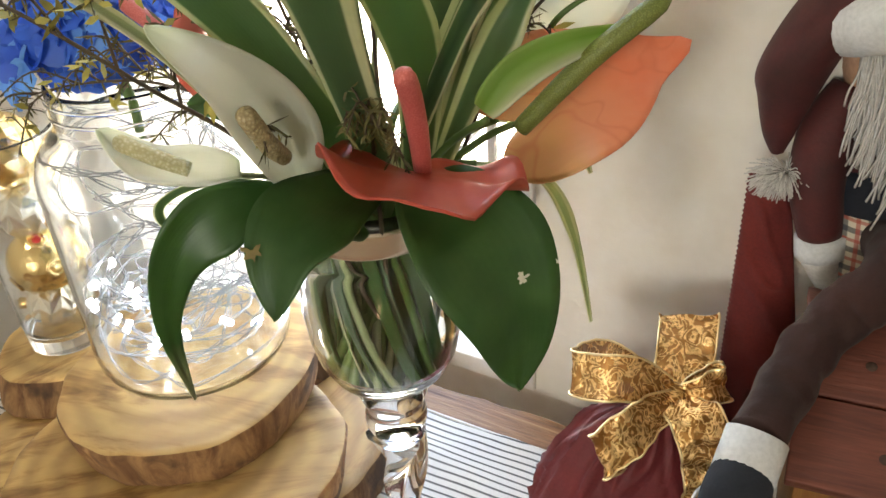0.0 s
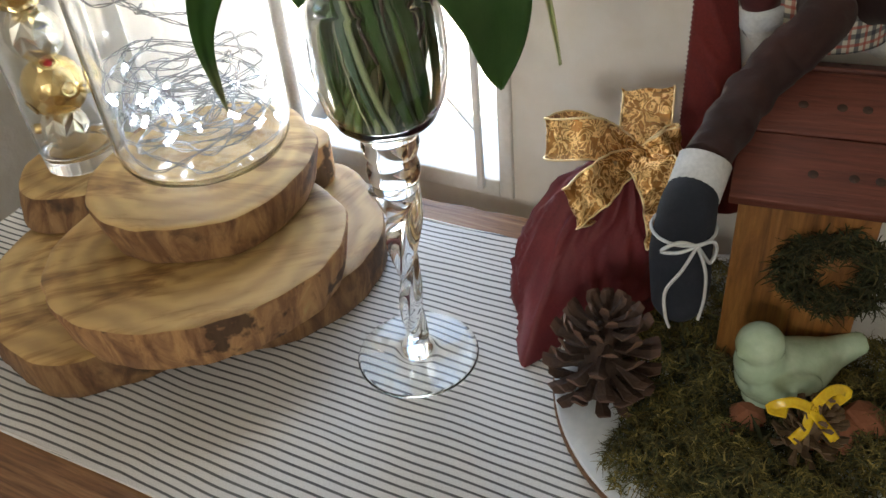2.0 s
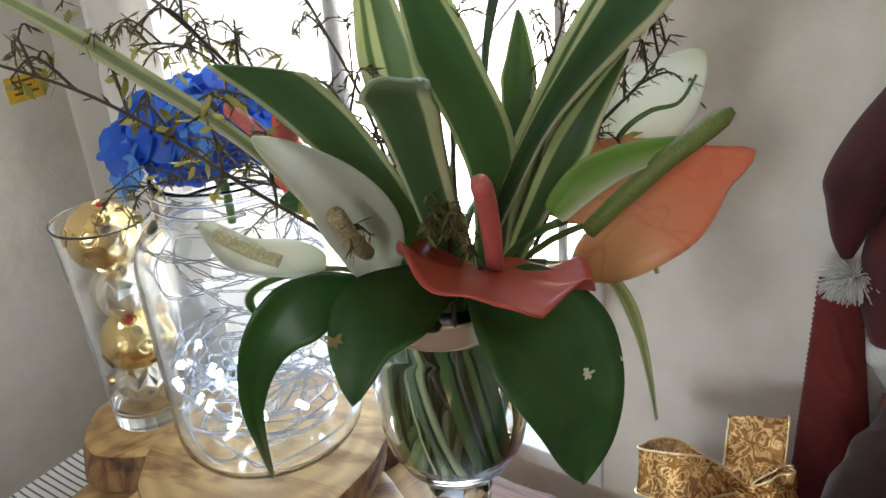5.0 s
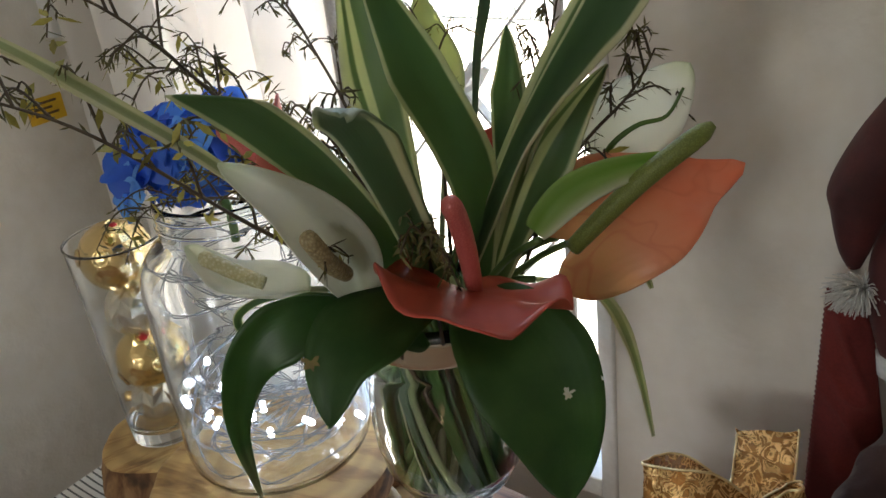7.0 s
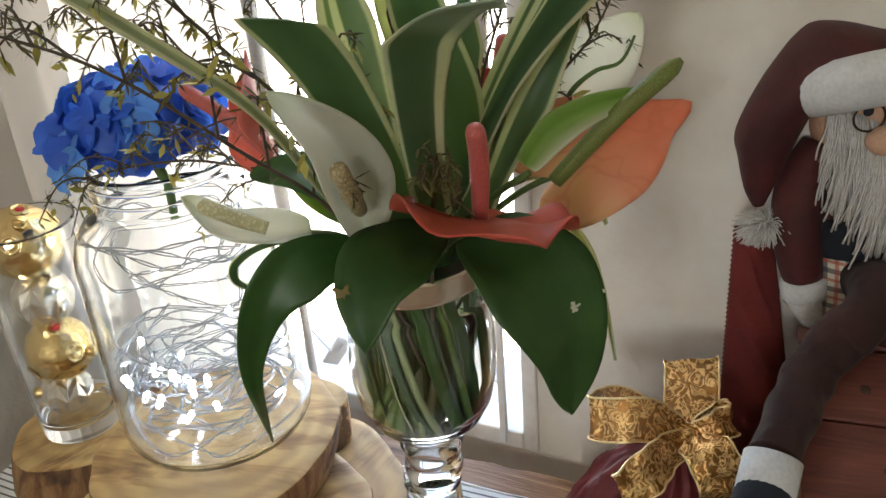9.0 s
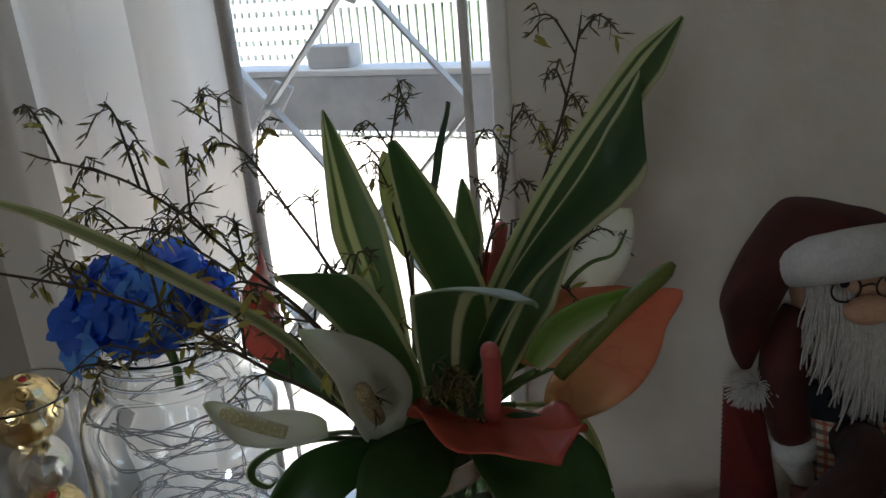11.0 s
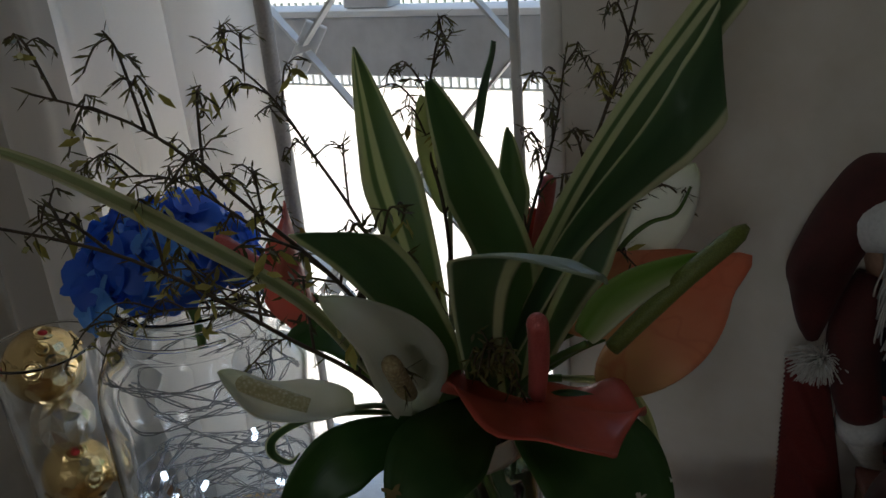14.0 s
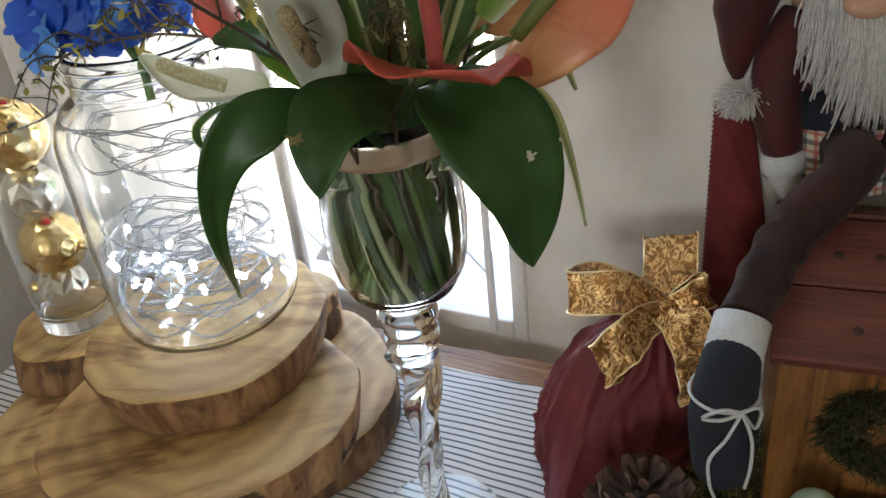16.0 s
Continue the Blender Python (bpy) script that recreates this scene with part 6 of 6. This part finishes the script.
def pinecone(label, x, y, z, r, h, n, m, turn=(0, 0, 0), name="pine_cone"):
    t = thing(name, label, "pine cone", m=pose(x, y, z, *turn))
    core = lathe([(0, 0.0), (r * 0.45, h * 0.04), (r * 0.5, h * 0.3), (r * 0.35, h * 0.7), (0, h * 0.97)], 18)
    part("core", core, m, t)
    bm = bmesh.new()
    # one woody scale: thick curved wedge with a lip
    prof = [(0.0, 0.0014, 0.0), (0.4, 0.0022, 0.0004), (0.8, 0.0043, 0.002), (1.0, 0.0032, 0.0046)]
    up, dn = [], []
    for q, w, z0 in prof:
        up.append([bm.verts.new((q * 0.0205, s * w, z0 + 0.0016 - 0.0012 * abs(s))) for s in (-1, 0, 1)])
        dn.append([bm.verts.new((q * 0.0205, s * w, z0 - 0.0006)) for s in (-1, 0, 1)])
    for a, b in zip(up, up[1:]):
        for k in range(2):
            bm.faces.new((a[k], b[k], b[k + 1], a[k + 1]))
    for a, b in zip(dn, dn[1:]):
        for k in range(2):
            bm.faces.new((a[k], a[k + 1], b[k + 1], b[k]))
    for i in range(3):
        bm.faces.new((up[i][0], dn[i][0], dn[i + 1][0], up[i + 1][0]))
        bm.faces.new((up[i][2], up[i + 1][2], dn[i + 1][2], dn[i][2]))
    bm.faces.new((up[3][0], dn[3][0], dn[3][1], up[3][1])), bm.faces.new((up[3][1], dn[3][1], dn[3][2], up[3][2]))
    bmesh.ops.recalc_face_normals(bm, faces=bm.faces[:])
    first = part("scale", bm, m, t, smooth=False)
    rnd = random.Random(n)
    for i in range(n):
        q = (i + 0.5) / n
        a = i * 2.39996
        rr = r * (0.5 * math.sin(math.pi * min(1, 0.3 + 0.65 * q)))
        size = (r / 0.029) * (1.3 * math.sin(math.pi * (0.2 + 0.7 * q)) ** 0.7 + 0.12)
        mm = pose(0, 0, h * (0.04 + 0.9 * q), 0, 0, math.degrees(a)) @ pose(rr * 0.55, 0, 0, 0, 26 - 70 * q + rnd.uniform(-15, 15), rnd.uniform(-16, 16)) @ Matrix.Scale(size, 4)
        o = first if i == 0 else new("scale", first.data)
        o.matrix_basis, o.parent = mm, t
    return t


def cone_wood():
    """Dark woody scales whose lips are paler and pinkish."""
    m = paint("cone_wood", (0.034, 0.018, 0.012), (0.06, 0.033, 0.022), 120.0, 0.8, 500.0, 0.5)
    tc = m.node_tree.nodes.new("ShaderNodeTexCoord")
    sp = m.node_tree.nodes.new("ShaderNodeSeparateXYZ")
    wire(m, tc.outputs["Object"], sp.inputs[0])
    b = bsdf(m).inputs["Base Color"]
    old = b.links[0].from_socket
    mu = node(m, "ShaderNodeMath")
    mu.operation, mu.inputs[1].default_value = "MULTIPLY", 40.0
    wire(m, sp.outputs["X"], mu.inputs[0])
    wire(m, mixed(m, ramp(m, mu.outputs[0], [(0.58, (0, 0, 0)), (0.8, (0.6, 0.6, 0.6))]), old, (0.16, 0.085, 0.058)), b)
    return m


cone_mat = cone_wood()
cone_gold = paint("small_cone_wood", (0.16, 0.1, 0.05), (0.1, 0.06, 0.03), 150.0, 0.7, 500.0, 0.5)
tray()
pinecone("large open brown pine cone standing on the tray", 0.124, 0.351, 0.0125, 0.03, 0.076, 70, cone_mat, (4, 3, 20))
pinecone("small pine cone with a yellow bow lying in the moss", 0.236, 0.286, 0.024, 0.017, 0.034, 48, cone_gold, (20, 10, 50))


def yellow_bow():
    t = thing("yellow_bow", "small shiny yellow ribbon bow on the little cone", "bow")
    m = satin("yellow_ribbon", (0.75, 0.5, 0.02), (0.65, 0.42, 0.02), 0.25)
    for k, pts in enumerate(([(0.238, 0.282, 0.06), (0.226, 0.281, 0.068), (0.214, 0.283, 0.062), (0.225, 0.283, 0.056)], [(0.238, 0.282, 0.06), (0.25, 0.288, 0.068), (0.262, 0.292, 0.061), (0.25, 0.286, 0.056)],
                             [(0.238, 0.281, 0.06), (0.234, 0.276, 0.05), (0.226, 0.272, 0.044)], [(0.238, 0.281, 0.06), (0.246, 0.276, 0.05), (0.252, 0.272, 0.042)])):
        part("ribbon_loop", strip(pts, lambda s: 0.0031, (0, -0.7, 0.7), 18, 4, 0.1, 0.0008, 0.0004, k * 1.0), m, t)


yellow_bow()


def bird():
    bm = bmesh.new()
    tube(bm, [(0.213, 0.326, 0.046), (0.224, 0.328, 0.045), (0.24, 0.331, 0.042), (0.258, 0.335, 0.043), (0.272, 0.338, 0.0475), (0.286, 0.341, 0.0505), (0.293, 0.3425, 0.051)], lambda s: [0.0125, 0.0205, 0.0225, 0.0185, 0.0115, 0.0085, 0.0072][min(6, round(s * 6))], 22, 7)
    for c, r, sc in (((0.2195, 0.326, 0.0715), 0.0145, (1.05, 1, 1)), ((0.222, 0.327, 0.056), 0.0165, (1, 1, 1.1)), ((0.236, 0.331, 0.04), 0.0235, (1.15, 0.95, 0.9)), ((0.229, 0.329, 0.024), 0.012, (1.2, 1, 0.8)), ((0.209, 0.32, 0.07), 0.0042, (1.5, 1, 0.8)), ((0.24, 0.312, 0.047), 0.012, (1.5, 0.45, 0.85))):
        bmesh.ops.create_uvsphere(bm, u_segments=24, v_segments=16, radius=r, matrix=Matrix.Translation(c) @ Matrix.Diagonal((*sc, 1)))
    glaze = paint("celadon_glaze", (0.4, 0.52, 0.36), (0.46, 0.57, 0.42), 60.0, 0.12, 140.0, 0.35)
    b = part("ceramic_bird", bm, glaze)
    re = b.modifiers.new("join", "REMESH")
    re.mode, re.voxel_size, re.use_smooth_shade = "VOXEL", 0.0012, True
    sm = b.modifiers.new("round", "SMOOTH")
    sm.factor, sm.iterations = 0.5, 14
    tagged(b, "pale green glazed ceramic bird among the moss", "ceramic bird")


bird()


def house():
    H = pose(0.274, 0.4337, 0.0125, 0, 0, -20)
    t = thing("little_house", "small wooden house with a red painted board roof", "toy house", m=H)
    wood = old_wood("varnished_pine", (0.22, 0.092, 0.024), (0.33, 0.155, 0.045), (0.085, 0.032, 0.01), (30, 30, 3), 0.35)
    red = old_wood("red_roof_paint", (0.125, 0.034, 0.022), (0.165, 0.05, 0.032), (0.07, 0.019, 0.013), (2.5, 30, 30), 0.6)
    w, d, h = 0.04, 0.08, 0.142
    pitch, L = 22, 0.051
    for y in (-d, d - 0.008):
        part("wall_panel", boxed(-w, w, y, y + 0.008, 0, h, bevel=0.001), wood, t)
    for x in (-w, w - 0.008):
        part("side_panel", boxed(x, x + 0.008, -d + 0.0085, d - 0.0085, 0, h + 0.012, bevel=0.001), wood, t)
    for k in range(2):
        for sgn in (-1, 1):
            if sgn > 0 and k:
                continue
            m = pose(0, 0, h + 2 * L * math.sin(radians(pitch))) @ (Matrix.Identity(4) if sgn < 0 else pose(0, 0, 0, 0, 0, 180)) @ pose(0, 0, 0, pitch, 0, 0)
            board = boxed(-w - 0.006, w + 0.006, -L * (k + 1) + 0.0008, -L * k - 0.0008, 0.0, 0.008, bevel=0.0012)
            part("roof_board", board, red, t, m=m)
            for kx in (-0.3, 0.25, 0.6):
                part("knot_mark", lathe([(0, 0.0004), (0.0022, 0.0003), (0.003, -0.0002)], 12), cone_mat, t, "dark knot in the board", m=m @ pose(w * kx + 0.01 * k, -L * (k + 0.55), 0.0082))
    return t


def strands(name, label, cat, mat, spots, count, seed, length=0.011, width=0.0006, rise=0.006):
    """Loose curled fibres over round spots (x, y, z, radius, height)."""
    rnd = random.Random(seed)
    verts, faces = [], []
    area = sum(s[3] ** 2 for s in spots)
    for x, y, z, r, hh in spots:
        for _ in range(int(count * r * r / area)):
            for _try in range(4):
                a, q = rnd.uniform(0, 6.283), math.sqrt(rnd.random())
                px, py = x + r * q * math.cos(a), y + r * q * math.sin(a)
                clump = noise.noise(Vector((px * 85, py * 85, seed)))
                if clump > rnd.uniform(-0.35, 0.25):
                    break
            pz = z + hh * (1 - q * q) * rnd.uniform(0.2, 1.0) * (0.75 + 0.9 * clump) + 0.001
            h = rnd.uniform(0, 6.283)
            L = length * rnd.uniform(0.5, 1.4)
            el, curl = rnd.uniform(-0.3, 0.9), rnd.uniform(-2.2, 2.2)
            pt = Vector((px, py, pz))
            side = Vector((-math.sin(h), math.cos(h), rnd.uniform(-0.5, 0.5))) * width * rnd.uniform(0.6, 1.4)
            base = len(verts)
            for k in range(5):
                wdt = 1 - 0.2 * k
                verts.extend([tuple(pt - side * wdt), tuple(pt + side * wdt)])
                d = Vector((math.cos(h) * math.cos(el), math.sin(h) * math.cos(el), math.sin(el)))
                pt = pt + d * L / 4
                pt.z = max(pt.z, z + 0.0005)
                h += curl / 4
                el -= rnd.uniform(0.1, 0.5)
            for k in range(4):
                b = base + 2 * k
                faces.append((b, b + 1, b + 3, b + 2))
    me = bpy.data.meshes.new(name)
    me.from_pydata(verts, [], faces)
    me.materials.append(mat)
    ob = new(name, me)
    return tagged(ob, label, cat, kind="stuff")


def moss_mat(name, stops):
    m = material(name, (0.1, 0.1, 0.03), 0.9)
    g = m.node_tree.nodes.new("ShaderNodeNewGeometry")
    col = ramp(m, g.outputs["Random Per Island"], stops)
    big = noisy(m, 45.0, 3)
    wire(m, mixed(m, ramp(m, big, [(0.4, (0, 0, 0)), (0.65, (0.6, 0.6, 0.6))]), col, (0.03, 0.03, 0.012)), bsdf(m).inputs["Base Color"])
    return m


house()
moss = moss_mat("dry_moss", [(0.0, (0.04, 0.045, 0.012)), (0.4, (0.1, 0.095, 0.025)), (0.75, (0.2, 0.16, 0.04)), (1.0, (0.36, 0.28, 0.08))])
dark_moss = moss_mat("dark_moss", [(0.0, (0.018, 0.022, 0.01)), (0.6, (0.05, 0.06, 0.02)), (1.0, (0.13, 0.1, 0.035))])
Z = 0.0125
# the first three spots are added to darken the shadowed gap between boot and house
strands("moss", "heaped dry green-brown moss spread on the tray", "moss", moss,
        [(0.205, 0.42, Z, 0.03, 0.03), (0.222, 0.452, Z, 0.028, 0.03), (0.182, 0.438, Z, 0.022, 0.026), (0.165, 0.318, Z, 0.03, 0.02), (0.15, 0.285, Z, 0.032, 0.018), (0.185, 0.29, Z, 0.035, 0.02), (0.195, 0.262, Z, 0.04, 0.022), (0.225, 0.25, Z, 0.035, 0.018), (0.19, 0.335, Z, 0.025, 0.018), (0.17, 0.375, Z, 0.028, 0.02),
         (0.19, 0.4, Z, 0.03, 0.018), (0.205, 0.355, Z, 0.025, 0.02), (0.27, 0.275, Z, 0.035, 0.016), (0.31, 0.3, Z, 0.04, 0.018), (0.285, 0.325, Z, 0.028, 0.016), (0.155, 0.4, Z, 0.02, 0.016), (0.26, 0.35, Z, 0.03, 0.014), (0.32, 0.35, Z, 0.03, 0.018)], 25000, 5, 0.009, 0.00045)
strands("moss_bed", "thin dark moss lying flat under the heap", "moss", dark_moss,
        [(0.175, 0.3, Z, 0.045, 0.008), (0.21, 0.27, Z, 0.05, 0.008), (0.19, 0.37, Z, 0.045, 0.008), (0.29, 0.3, Z, 0.055, 0.007), (0.25, 0.34, Z, 0.05, 0.006)], 7000, 6, 0.014, 0.0011)


def wreath():
    spots = []
    for k in range(14):
        a = 2 * math.pi * k / 14
        spots.append((0.264 + 0.023 * math.cos(a), 0.3445 - 0.0084 * math.cos(a), 0.105 + 0.023 * math.sin(a), 0.011, 0.012))
    strands("moss_wreath", "dark moss wreath hung on the front of the little house", "wreath", dark_moss, spots, 3200, 9, 0.012, 0.0007)


wreath()


def clay_bits():
    m = paint("terracotta", (0.3, 0.11, 0.055), (0.22, 0.08, 0.04), 60.0, 0.85, 250.0, 0.4)
    rnd = random.Random(2)
    for x, y, z, s, lab in ((0.262, 0.3, 0.0128, 0.021, "broken terracotta shard lying in the moss"), (0.215, 0.315, 0.0128, 0.013, "broken terracotta shard lying in the moss"), (0.285, 0.305, 0.0128, 0.017, "broken terracotta shard lying in the moss"), (0.2, 0.305, 0.0128, 0.009, "small terracotta shard lying in the moss")):
        bm = bmesh.new()
        bmesh.ops.create_icosphere(bm, subdivisions=2, radius=s)
        for v in bm.verts:
            v.co *= 1 + 0.25 * noise.noise(v.co * 70 + Vector((x * 90, 0, 0)))
            v.co.z = max(0.0, v.co.z * 0.9)
        o = part("terracotta_shard", bm, m, smooth=False, m=pose(x, y, z, 0, 0, rnd.uniform(0, 360)))
        tagged(o, lab, "terracotta shard", "terracotta shards")


clay_bits()


# ---- on the side wall ----
def wall_bits():
    t = thing("wall_socket", "small white socket box with a dark hole on the wall", "socket", m=ROOM)
    white = paint("socket_plastic", (0.7, 0.7, 0.7), (0.62, 0.62, 0.64), 30.0, 0.4)
    part("box", boxed(RU0, RU0 + 0.016, 0.535, 0.585, 0.372, 0.418, bevel=0.003), white, t)
    part("hole", lathe([(0, 0.0006), (0.007, 0.0005), (0.0085, 0.0)], 20), material("dark_plastic", (0.015, 0.015, 0.015), 0.5), t, "dark round hole", m=pose(RU0 + 0.0165, 0.567, 0.4, 0, 90, 0))
    s = thing("yellow_sticker", "small yellow printed sticker on the wall", "sticker", m=ROOM)
    part("paper", boxed(RU0 + 0.0003, RU0 + 0.0012, 0.492, 0.532, 0.292, 0.318), paint("yellow_paper", (0.72, 0.45, 0.02), (0.66, 0.4, 0.02), 60.0, 0.6), s, smooth=False)
    ink = material("dark_ink", (0.12, 0.07, 0.02), 0.7)
    for k in range(3):
        part("text_bar", boxed(RU0 + 0.0013, RU0 + 0.0016, 0.499, 0.525 - 0.006 * (k % 2), 0.299 + 0.006 * k, 0.3015 + 0.006 * k), ink, s, smooth=False)


wall_bits()
